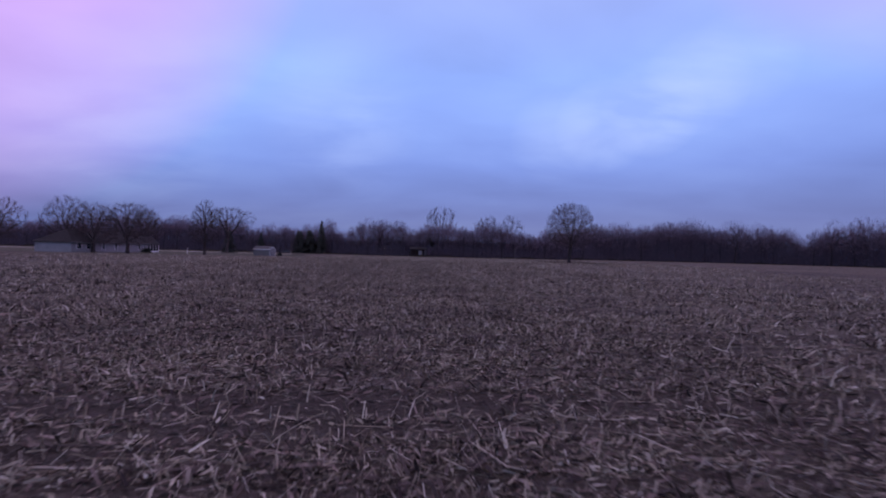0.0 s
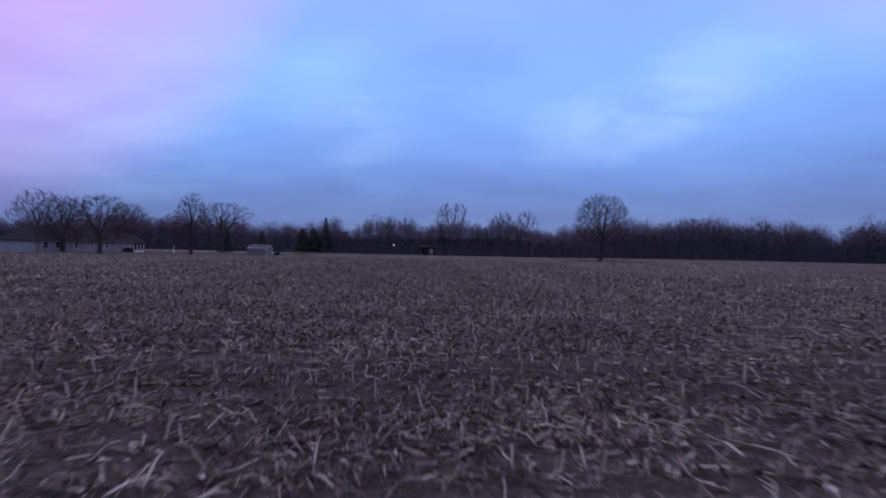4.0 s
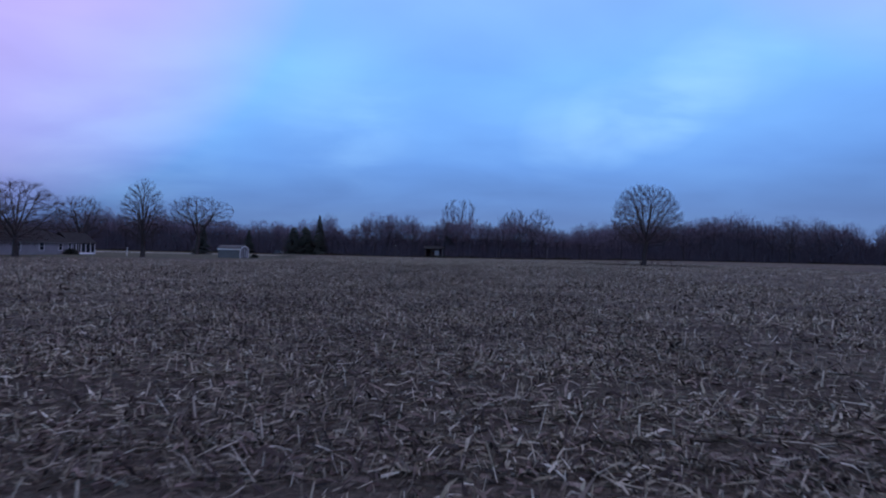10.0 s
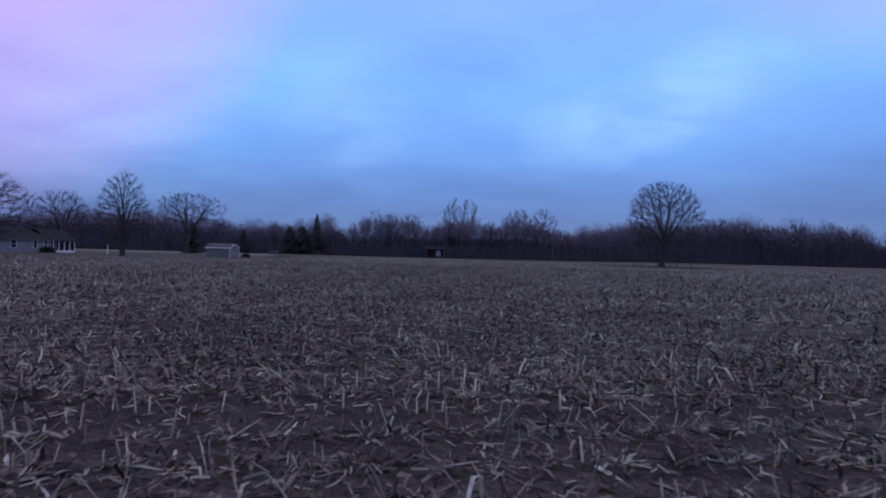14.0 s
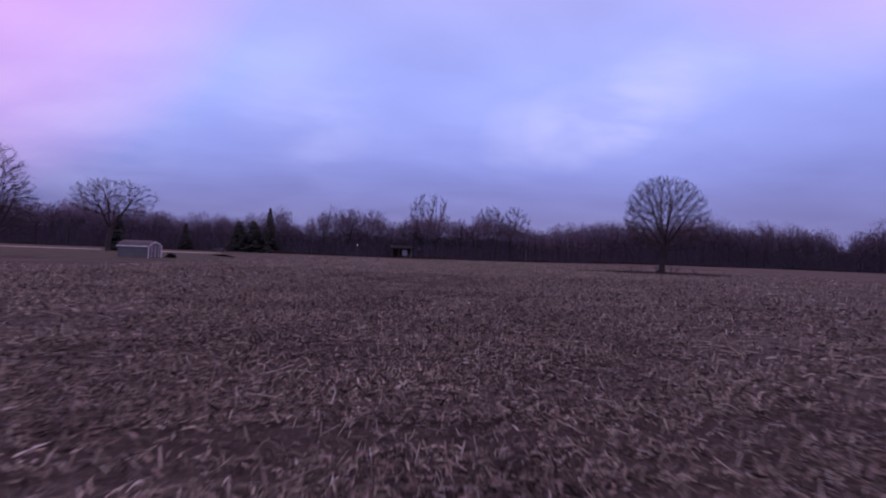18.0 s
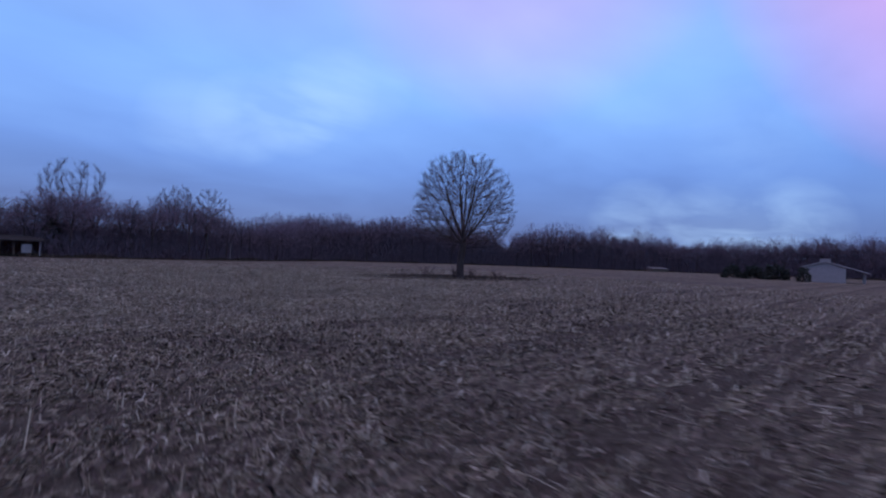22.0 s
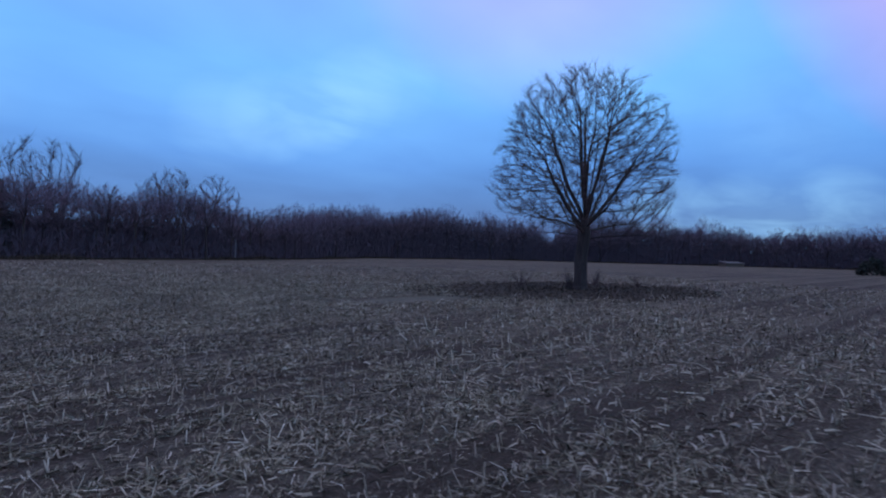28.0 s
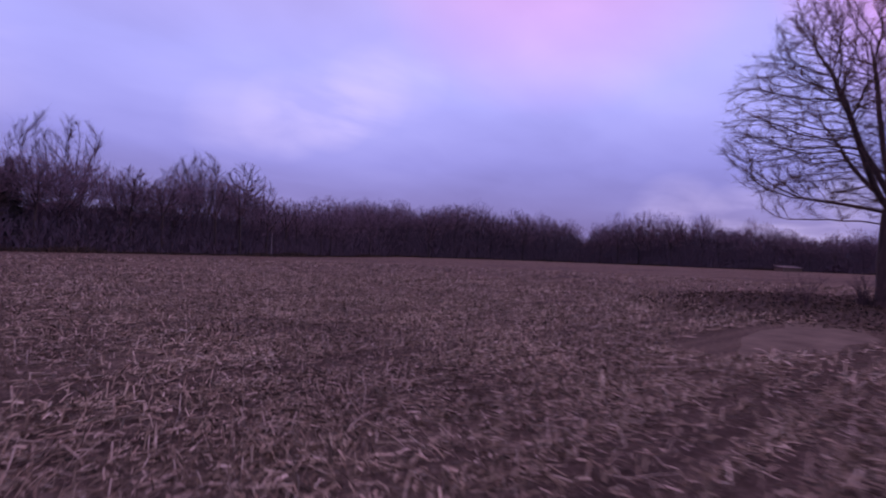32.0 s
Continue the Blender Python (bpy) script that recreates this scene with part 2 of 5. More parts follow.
def bark_material(name, dark, light, scale=6.0):
    k = Mat(name, rough=0.9, spec=0.2)
    n = k.noise(k.mapped(scale=(1, 1, 0.18), world=False), scale, 5.0, 0.65, 0.8)
    w = k.noise(k.mapped(world=False), 0.4, 3.0)
    c = k.ramp(n, [(0.3, dark), (0.7, light)])
    c = k.mix(1.0, c, k.ramp(w, [(0.3, (0.75, 0.75, 0.76)), (0.7, (1.15, 1.12, 1.1))]), "MULTIPLY")
    c = k.mix(1.0, c, k.ramp(k.obj_random(), [(0.0, (0.8, 0.8, 0.82)), (1.0, (1.15, 1.1, 1.08))]), "MULTIPLY")
    k.color(c)
    k.bump(n, 0.8, 0.05)
    return k.m


def plain_material(name, c, rough=0.6, vary=0.25, scale=3.0, metal=0.0, bump=0.15):
    k = Mat(name, rough=rough, metal=metal, spec=0.05 if rough > 0.85 else 0.3)
    a = k.noise(k.mapped(world=False), scale, 5.0, 0.6)
    b = k.noise(k.mapped(world=False), scale * 9, 4.0, 0.6)
    lo, hi = tuple(v * (1 - vary) for v in c), tuple(min(1.0, v * (1 + vary)) for v in c)
    cc = k.ramp(a, [(0.3, lo), (0.7, hi)])
    cc = k.mix(1.0, cc, k.ramp(b, [(0.3, (0.9, 0.9, 0.9)), (0.7, (1.06, 1.06, 1.06))]), "MULTIPLY")
    k.color(cc)
    k.bump(b, bump, 0.01)
    return k.m


M_FIELD = field_material()
M_STALK = straw_material("stalk_straw", [(0.0, (0.119, 0.094, 0.068)), (0.4, (0.285, 0.235, 0.171)), (0.75, (0.446, 0.382, 0.296)), (1.0, (0.629, 0.564, 0.466))])
M_LEAF = straw_material("leaf_straw", [(0.0, (0.053, 0.042, 0.032)), (0.35, (0.154, 0.126, 0.092)), (0.65, (0.355, 0.304, 0.224)), (0.87, (0.527, 0.465, 0.373)), (1.0, (0.690, 0.637, 0.539))])
M_STRAW = straw_material("straw_pieces", [(0.0, (0.065, 0.052, 0.037)), (0.3, (0.178, 0.144, 0.107)), (0.6, (0.404, 0.344, 0.253)), (0.87, (0.547, 0.480, 0.383)), (1.0, (0.690, 0.637, 0.539))])
M_BARK = bark_material("bark", (0.040, 0.031, 0.030), (0.094, 0.073, 0.068))
M_TWIG = bark_material("twig_bark", (0.074, 0.052, 0.056), (0.128, 0.088, 0.090))
# distance haze over the wood is put into this paler, purplish twig colour
M_HAZETWIG = bark_material("hazy_woodland_twig", (0.152, 0.118, 0.156), (0.234, 0.184, 0.232))
# darker copy of the twig colour: the shade low in the wood is painted in
M_SHADEBRUSH = bark_material("shaded_brush_bark", (0.079, 0.065, 0.086), (0.137, 0.116, 0.147))
M_BRAMBLE = straw_material("bramble", [(0.0, (0.03, 0.022, 0.018)), (0.6, (0.075, 0.055, 0.042)), (1.0, (0.14, 0.11, 0.08))], 0.9)
M_NEEDLE = bark_material("conifer_needles", (0.032, 0.038, 0.034), (0.072, 0.078, 0.062), 12.0)
M_LAWN = plain_material("winter_lawn", (0.105, 0.095, 0.066), 0.95, 0.35, 0.3, bump=0.4)
M_LITTER = plain_material("leaf_litter", (0.078, 0.060, 0.050), 0.95, 0.45, 1.2, bump=0.6)
M_DEADLEAF = straw_material("dead_leaves", [(0.0, (0.03, 0.022, 0.018)), (0.6, (0.075, 0.055, 0.042)), (1.0, (0.17, 0.13, 0.095))], 0.9)
M_OLDLEAF = straw_material("weathered_leaf", [(0.0, (0.042, 0.029, 0.029)), (0.5, (0.113, 0.081, 0.071)), (0.85, (0.230, 0.169, 0.146)), (1.0, (0.357, 0.270, 0.232))], 0.9)
M_PALE = plain_material("pale_silt", (0.15, 0.128, 0.10), 0.95, 0.3, 0.8, bump=0.5)
M_GRAVEL = plain_material("pale_gravel", (0.55, 0.50, 0.44), 0.9, 0.2, 0.4, bump=0.4)
M_SIDING = plain_material("grey_siding", (0.25, 0.24, 0.245), 0.7, 0.12, 0.8)
M_SHEDWALL = plain_material("shed_siding", (0.15, 0.145, 0.145), 0.75, 0.14, 0.8)
M_WHITE = plain_material("white_paint", (0.78, 0.77, 0.75), 0.55, 0.06, 1.0)
# white boards greyed down: the shade on the gable is in the colour
M_PALEWALL = plain_material("shaded_white_boards", (0.27, 0.26, 0.265), 0.7, 0.1, 1.0)
M_ROOF = plain_material("shingle_roof", (0.045, 0.04, 0.04), 0.9, 0.3, 2.0, bump=0.5)
M_SHEDROOF = plain_material("shed_roof", (0.11, 0.10, 0.10), 0.85, 0.25, 2.0, bump=0.5)
M_BARNWALL = plain_material("barn_red_boards", (0.10, 0.035, 0.03), 0.85, 0.3, 1.5)
M_DARKWOOD = plain_material("weathered_wood", (0.13, 0.10, 0.08), 0.9, 0.3, 3.0)
M_CARPAINT = plain_material("car_paint", (0.09, 0.09, 0.10), 0.35, 0.05, 1.0)
M_RUBBER = plain_material("rubber", (0.02, 0.02, 0.02), 0.8, 0.2, 5.0)
M_GLASS = Mat("window_glass", rough=0.12, spec=0.25).color((0.02, 0.022, 0.028)).m
k_lamp = Mat("lamp_glow")
k_lamp.color((0.9, 0.9, 0.9))
k_lamp.b.inputs["Emission Color"].default_value = (0.85, 1.0, 0.95, 1)
k_lamp.b.inputs["Emission Strength"].default_value = 7.0
M_LAMP = k_lamp.m


# ---- mesh helpers ----
class Geo:
    """Gathers rings, quads and slivers, and turns them into one mesh."""

    def __init__(self):
        self.v, self.f, self.n = [], [], 0

    def add(self, verts, faces):
        verts = np.asarray(verts, float).reshape(-1, 3)
        self.v.append(verts)
        self.f.extend([tuple(i + self.n for i in fc) for fc in faces])
        self.n += len(verts)

    def tube(self, pts, rad, sides=5, cap=False):
        pts = np.asarray(pts, float)
        k = len(pts)
        tan = np.gradient(pts, axis=0)
        tan /= np.linalg.norm(tan, axis=1)[:, None] + 1e-9
        ref = np.array((0.0, 0.0, 1.0)) if abs(tan[0][2]) < 0.8 else np.array((1.0, 0.0, 0.0))
        u = np.cross(tan, ref)
        u /= np.linalg.norm(u, axis=1)[:, None] + 1e-9
        w = np.cross(tan, u)
        a = np.linspace(0, 2 * np.pi, sides, endpoint=False)
        r = np.asarray(rad, float)[:, None, None]
        ring = pts[:, None] + r * (np.cos(a)[None, :, None] * u[:, None] + np.sin(a)[None, :, None] * w[:, None])
        fc = []
        for i in range(k - 1):
            for j in range(sides):
                fc.append((i * sides + j, i * sides + (j + 1) % sides, (i + 1) * sides + (j + 1) % sides, (i + 1) * sides + j))
        if cap:
            fc.append(tuple(range((k - 1) * sides, k * sides)))
            fc.append(tuple(range(sides - 1, -1, -1)))
        self.add(ring.reshape(-1, 3), fc)

    def sliver(self, a, b, width, side):
        self.add([a - side * width / 2, a + side * width / 2, b], [(0, 1, 2)])

    def box(self, x0, x1, y0, y1, z0, z1):
        v = [(x, y, z) for z in (z0, z1) for x, y in ((x0, y0), (x1, y0), (x1, y1), (x0, y1))]
        self.add(v, [(0, 3, 2, 1), (4, 5, 6, 7), (0, 1, 5, 4), (1, 2, 6, 5), (2, 3, 7, 6), (3, 0, 4, 7)])

    def mesh(self, name, material):
        me = bpy.data.meshes.new(name)
        me.from_pydata(np.concatenate(self.v).tolist(), [], self.f)
        me.materials.append(material)
        return me


def fast_mesh(name, verts, loops, sizes, material):
    """A mesh from flat arrays, for very many small pieces."""
    me = bpy.data.meshes.new(name)
    me.vertices.add(len(verts))
    me.vertices.foreach_set("co", np.ascontiguousarray(verts, np.float32).ravel())
    me.loops.add(len(loops))
    me.loops.foreach_set("vertex_index", np.ascontiguousarray(loops, np.int32))
    me.polygons.add(len(sizes))
    me.polygons.foreach_set("loop_start", np.concatenate(([0], np.cumsum(sizes)[:-1])).astype(np.int32))
    me.update(calc_edges=True)
    me.materials.append(material)
    return me


def thing(name, m, label, category, group="", kind=""):
    ob = new(name)
    ob.empty_display_size = 0.5
    ob.matrix_world = m
    return tagged(ob, label, category, group, kind)


def part(name, geo, material, parent, label=""):
    ob = new(name, geo.mesh(name, material))
    ob.parent = parent
    return tagged(ob, label)


def bevel_box(x0, x1, y0, y1, z0, z1, r=0.02):
    bm = bmesh.new()
    bmesh.ops.create_cube(bm, size=1.0)
    for v in bm.verts:
        v.co = Vector(((x0 + x1) / 2 + v.co.x * (x1 - x0), (y0 + y1) / 2 + v.co.y * (y1 - y0), (z0 + z1) / 2 + v.co.z * (z1 - z0)))
    bmesh.ops.bevel(bm, geom=bm.edges[:], offset=r, segments=2, affect="EDGES")
    g = Geo()
    bm.verts.index_update()
    g.add([v.co[:] for v in bm.verts], [[v.index for v in f.verts] for f in bm.faces])
    bm.free()
    return g


# ---- ground ----
def build_ground():
    xs = np.concatenate(([-2500, -1200, -700, -450], np.arange(-300, 421, 20), [600, 900, 1500, 2600]))
    ys = np.concatenate(([-2000, -900, -400, -150], np.arange(-60, 521, 20), [700, 1000, 1700, 3000]))
    X, Y = np.meshgrid(xs, ys)
    v = np.stack([X.ravel(), Y.ravel(), np.zeros(X.size)], 1)
    nx = len(xs)
    f = [(j * nx + i, j * nx + i + 1, (j + 1) * nx + i + 1, (j + 1) * nx + i) for j in range(len(ys) - 1) for i in range(nx - 1)]
    g = Geo()
    g.add(v, f)
    ob = new("ground", g.mesh("ground", M_FIELD))
    tagged(ob, "harvested corn field with brown soil and pale straw litter", "ground", kind="structure")


def sheet(name, outline, z, material, label, category, jag=0.0, seed=1):
    rng = np.random.default_rng(seed)
    pts = []
    n = len(outline)
    for i in range(n):
        a, b = np.array(outline[i], float), np.array(outline[(i + 1) % n], float)
        k = max(1, int(np.linalg.norm(b - a) / 1.5))
        for j in range(k):
            p = a + (b - a) * j / k
            pts.append(p + rng.normal(0, jag, 2))
    bm = bmesh.new()
    vs = [bm.verts.new((p[0], p[1], z)) for p in pts]
    f = bm.faces.new(vs)
    if f.normal.z < 0:
        f.normal_flip()
    bmesh.ops.triangulate(bm, faces=[f])
    me = bpy.data.meshes.new(name)
    bm.to_mesh(me)
    bm.free()
    me.materials.append(material)
    return tagged(new(name, me), label, category, kind="structure")


build_ground()
TREE_AT = (39.6, 171.4)
sheet("lawn", [(-240, 118), (-84, 122), (-62, 138), (-46, 150), (-44, 172), (-62, 196), (-66, 262), (-240, 262)], 0.012, M_LAWN,
      "dull winter lawn round the house and the shed", "lawn", 0.6, 3)
ring = [(TREE_AT[0] - 1.0 + 13.0 * math.cos(a) * (1 + 0.12 * math.sin(3 * a)), TREE_AT[1] + 0.6 + 9.0 * math.sin(a) * (1 + 0.1 * math.cos(2 * a + 1)))
        for a in np.linspace(0, 2 * math.pi, 24, endpoint=False)]
sheet("tree_litter", ring, 0.016, M_LITTER, "dark leaf litter on unploughed ground under the lone tree", "leaf litter", 0.9, 5)
sheet("pale_patch", [(14, 167.8), (17, 167.3), (21, 167.8), (25, 169.0), (27.5, 169.8), (24, 170.7), (20, 170.4), (16, 169.3)], 0.014, M_PALE, "smooth pale patch of flattened straw and silt", "soil patch", 0.35, 11)
sheet("road", [(-240, 212), (-70, 220), (-69, 230), (-240, 222)], 0.02, M_GRAVEL, "pale gravel road beyond the lawn", "road", 0.1, 7)


# ---- bare trees ----
def curve(a, b, bend, k, rng, wob):
    """A wandering line from a to b that leaves along bend."""
    t = np.linspace(0, 1, k)[:, None]
    c = a + bend
    p = (1 - t) ** 2 * a + 2 * t * (1 - t) * c + t**2 * b
    w = rng.normal(0, wob, (k, 3))
    w[0] = 0
    return p + np.cumsum(w, 0) * np.linspace(0, 1, k)[:, None] * 0.6


def perp(e, r):
    """A unit vector across e."""
    v = np.cross(e, r.normal(0, 1, 3))
    return v / (np.linalg.norm(v) + 1e-9)


def colonize(r, seeds, goals, step, kill, reach, heart, rise_by=0.05, wob=0.17):
    """Grows branches from the seed lines, away from the height heart on the axis, until they have reached all goals. Gives nodes, parents and the seed line that each node belongs to."""
    pos, par, fam, kids = [], [], [], []

    def put(p, parent, family):
        pos.append(np.asarray(p, float))
        par.append(parent)
        fam.append(family)
        kids.append([])
        if parent >= 0:
            kids[parent].append(pos[-1])
        return len(pos) - 1

    for f, line in enumerate(seeds):
        line = np.asarray(line, float)
        last = -1 if not pos else int(np.argmin([np.linalg.norm(q - line[0]) for q in pos]))
        if f and line[0][2] < 0.05:
            last = -1
        for a, b in zip(line[:-1], line[1:]):
            n = max(1, int(np.linalg.norm(b - a) / step))
            for i in range(0 if last < 0 else 1, n + 1):
                last = put(a + (b - a) * i / n, last, f)
    goals = goals.copy()
    P = np.array(pos)
    near = np.zeros(len(goals), int)
    dist = np.full(len(goals), 1e9)
    for i in range(len(P)):
        if P[i][2] < goals[:, 2].min() - reach:
            continue
        d = np.linalg.norm(goals - P[i], axis=1)
        m = d < dist
        dist[m], near[m] = d[m], i
    for _ in range(170):
        live = dist > kill
        goals, near, dist = goals[live], near[live], dist[live]
        pull = dist < reach
        if not pull.any():
            break
        made = []
        who = near[pull]
        way = (goals[pull] - np.array(pos)[who]) / dist[pull][:, None]
        order = np.argsort(who, kind="stable")
        who, way = who[order], way[order]
        heads, starts = np.unique(who, return_index=True)
        for h, a, b in zip(heads, starts, list(starts[1:]) + [len(who)]):
            if len(kids[h]) > 2:
                continue
            d = way[a:b].sum(0)
            d = d / (np.linalg.norm(d) + 1e-6)
            if par[h] >= 0:
                t = pos[h] - pos[par[h]]
                t = t / (np.linalg.norm(t) + 1e-6)
                if d @ t < (0.25 if not kids[h] else -0.15):
                    continue
                d = d + 0.8 * t
            away = pos[h] - (0, 0, heart)
            d = d + 0.6 * away / (np.linalg.norm(away) + 0.5) + r.normal(0, wob, 3) + (0, 0, rise_by)
            if d @ away < 0:
                continue
            q = pos[h] + d / np.linalg.norm(d) * step
            if any(np.linalg.norm(q - c) < step * 0.35 for c in kids[h]):
                continue
            made.append(put(q, int(h), fam[h]))
        if not made:
            break
        N = np.array([pos[i] for i in made])
        for a in range(0, len(made), 200):
            d = np.linalg.norm(goals[:, None] - N[None, a:a + 200], axis=2)
            k = d.argmin(1)
            d = d[np.arange(len(goals)), k]
            m = d < dist
            dist[m] = d[m]
            near[m] = np.array(made)[a + k[m]]
    return np.array(pos), np.array(par), np.array(fam)


def branch_meshes(r, pos, par, fam, r0, power=2.0, least=0.008, twig_len=0.5, twig_w=0.014, twigs=4, thin=0.03, sides=8, hang=0.0, taper=0.0):
    """Tubes for the branches, one Geo for each seed line, and one Geo of twigs on all the thin ones."""
    n = len(pos)
    kids = [[] for _ in range(n)]
    for i, p in enumerate(par):
        if p >= 0:
            kids[p].append(i)
    load = np.zeros(n)
    for i in range(n - 1, -1, -1):
        load[i] = max(1.0, sum(load[k] for k in kids[i]))
    roots = [i for i in range(n) if par[i] < 0]
    rad = np.maximum(least, r0 * (load / max(load[i] for i in roots)) ** (1 / power))
    rad = np.maximum(least, rad * (1 - taper * np.clip(pos[:, 2] / pos[:, 2].max(), 0, 1)))
    sm = pos.copy()
    for i in range(n):
        if par[i] >= 0 and kids[i]:
            sm[i] = 0.5 * pos[i] + 0.25 * pos[par[i]] + 0.25 * pos[max(kids[i], key=lambda k: load[k])]
    out = {}
    heads = [(i, -1) for i in roots]
    while heads:
        i, before = heads.pop()
        line = [before] if before >= 0 else []
        f = fam[i]
        while True:
            line.append(i)
            if not kids[i]:
                break
            go = max(kids[i], key=lambda k: load[k])
            same = [k for k in kids[i] if fam[k] == f]
            if same and fam[go] != f and f == 0:
                go = max(same, key=lambda k: load[k])
            heads.extend((k, i) for k in kids[i] if k != go)
            if fam[go] != f:
                heads.append((go, i))
                break
            i = go
        if len(line) < 2:
            continue
        p, w = sm[line].copy(), rad[line].copy()
        if before >= 0:
            w[0] = w[1]
        else:
            p[0] -= (0, 0, 0.15)
            w[0] *= 1.45
            w[1:3] *= 1.08
        w[-1] *= 0.5
        big = w.max()
        out.setdefault(int(f), Geo()).tube(p, w, sides if big > 0.12 else 5 if big > 0.05 else 4 if big > 0.02 else 3)
    ends = np.array([i for i in range(n) if rad[i] < thin and par[i] >= 0], dtype=int)
    ends = np.repeat(ends, twigs)
    d = pos[ends] - pos[par[ends]]
    d /= np.linalg.norm(d, axis=1)[:, None] + 1e-9
    m = len(ends)
    q = d * 0.8 + r.normal(0, 0.42, (m, 3)) + np.array((0, 0, 0.12 - hang))
    q /= np.linalg.norm(q, axis=1)[:, None]
    side = np.cross(q, r.normal(0, 1, (m, 3)))
    side *= (twig_w / 2) / (np.linalg.norm(side, axis=1)[:, None] + 1e-9)
    o = pos[par[ends]] + (pos[ends] - pos[par[ends]]) * r.uniform(0, 1, (m, 1))
    ln = twig_len * r.uniform(0.35, 1.25, (m, 1))
    mid = o + q * ln * 0.5 + r.normal(0, 0.05, (m, 3)) * ln
    tip = mid + (q + r.normal(0, 0.3, (m, 3))) * ln * 0.5
    fine = Geo()
    v = np.stack([o - side, o + side, mid + side * 0.7, mid - side * 0.7, tip], 1).reshape(-1, 3)
    fine.add(v, [f for i in range(0, 5 * m, 5) for f in ((i, i + 1, i + 2, i + 3), (i + 3, i + 2, i + 4))])
    return out, fine


def goals_in(r, inside, box, n, shell=0.5):
    """Goals inside an outline, a share of them close under it."""
    got = []
    while sum(len(g) for g in got) < n:
        p = np.stack([r.uniform(a, b, 4 * n) for a, b in box], 1)
        v = inside(p)
        got.append(p[(v < 1) & (r.uniform(0, 1, len(v)) < np.where(v > 0.78, 1.0, 1 - shell))])
    return np.concatenate(got)[:n]


def limb_seed(r, foot, phi, ang, length, arch):
    """The first stretch of a limb: leaves at ang from upright and bends by arch (up if positive)."""
    p, pts = np.array(foot, float), [np.array(foot, float)]
    k = 7
    for i in range(k):
        a = radians(ang - arch * i / (k - 1)) + r.normal(0, 0.06)
        phi += r.normal(0, 0.07)
        p = p + np.array((math.sin(a) * math.cos(phi), math.sin(a) * math.sin(phi), math.cos(a))) * length / k
        pts.append(p)
    return pts


def bare_tree(seed, height, stem, inside, spread, limbs, goals, r0, step=0.4, reach=3.0, kill=0.55, shell=0.5, rise_by=0.05, **look_of):
    """A bare tree. stem: height of its trunk; limbs: (from, to, first angle, last angle, length, arch, how many) rows."""
    r = np.random.default_rng(seed)
    trunk = [(0, 0, 0)] + [(r.normal(0, 0.012 * height * k), r.normal(0, 0.012 * height * k), stem * k) for k in (0.35, 0.7, 1.0)]
    seeds = [trunk]
    turn = r.uniform(0, 6.28)
    for z0, z1, a0, a1, length, arch, many in limbs:
        for i in range(many):
            u = (i + 0.5) / many
            turn += 2.39996 + r.normal(0, 0.2)
            z = z0 + (z1 - z0) * u
            k = np.interp(z, [t[2] for t in trunk], range(4))
            a, b = np.array(trunk[int(k)]), np.array(trunk[min(int(k) + 1, 3)])
            seeds.append(limb_seed(r, a + (b - a) * (k - int(k)), turn, a0 + (a1 - a0) * u, length * r.uniform(0.85, 1.15), arch))
    want = goals_in(r, inside, ((-spread, spread), (-spread, spread), (0.5, height)), goals, shell)
    pos, par, fam = colonize(r, seeds, want, step, kill, reach, stem * 0.8, rise_by)
    got, fine = branch_meshes(r, pos, par, fam, r0, **look_of)
    return got.pop(0), list(got.values()), fine


def egg(zmid, up_r, low_r, rx, square=2.0, jag=0.0):
    """An outline round the z axis: up_r above zmid, low_r below."""
    def f(p):
        z = p[:, 2] - zmid
        a = np.arctan2(p[:, 1], p[:, 0])
        lump = 1 + jag * (np.sin(3 * a + 1) + np.sin(5 * a + p[:, 2] * 0.5)) * 0.5
        return ((np.hypot(p[:, 0], p[:, 1]) / (rx * lump)) ** square + (np.abs(z) / np.where(z > 0, up_r, low_r)) ** square) ** (1 / square)
    return f


def lone_tree():
    tr, limbs, fine = bare_tree(23, 20.7, 7.4, egg(9.7, 10.5, 4.4, 8.2, 2.25, 0.12), 9.5,
                                ((4.5, 5.8, 80, 66, 5.0, -14, 6), (5.2, 6.4, 48, 38, 6.4, 16, 5), (5.8, 7.4, 30, 10, 8.0, 8, 6)),
                                6000, 0.58, 0.34, 2.4, 0.42, 0.25, 0.0, twig_len=0.9, twig_w=0.013, twigs=9, least=0.004, power=1.84, thin=0.022)
    ob = thing("lone_tree", pose(*TREE_AT, 0, 0, 0, 90), "tall bare deciduous tree standing alone in the stubble field", "tree")
    part("trunk", tr, M_BARK, ob, "thick dark furrowed trunk")
    for g in limbs:
        part("limb", g, M_BARK, ob)
    part("crown", fine, M_TWIG, ob, "fine bare winter twigs")
    rng = np.random.default_rng(4)
    g = Geo()
    for i in range(26):
        a = rng.uniform(0, 6.28)
        b = np.array((1.0 + 0.35 * math.cos(a), 0.2 + 0.3 * math.sin(a), 0))
        tip = b + rng.normal(0, 0.5, 3) * (1, 1, 0) + (0.2, 0, rng.uniform(0.8, 2.2))
        g.tube(curve(b, tip, np.array((0, 0, 0.6)), 4, rng, 0.04), np.array((0.05, 0.03, 0.02, 0.008)), 3)
    part("sucker_growth", g, M_TWIG, ob, "thin upright shoots at the foot of the trunk")


lone_tree()


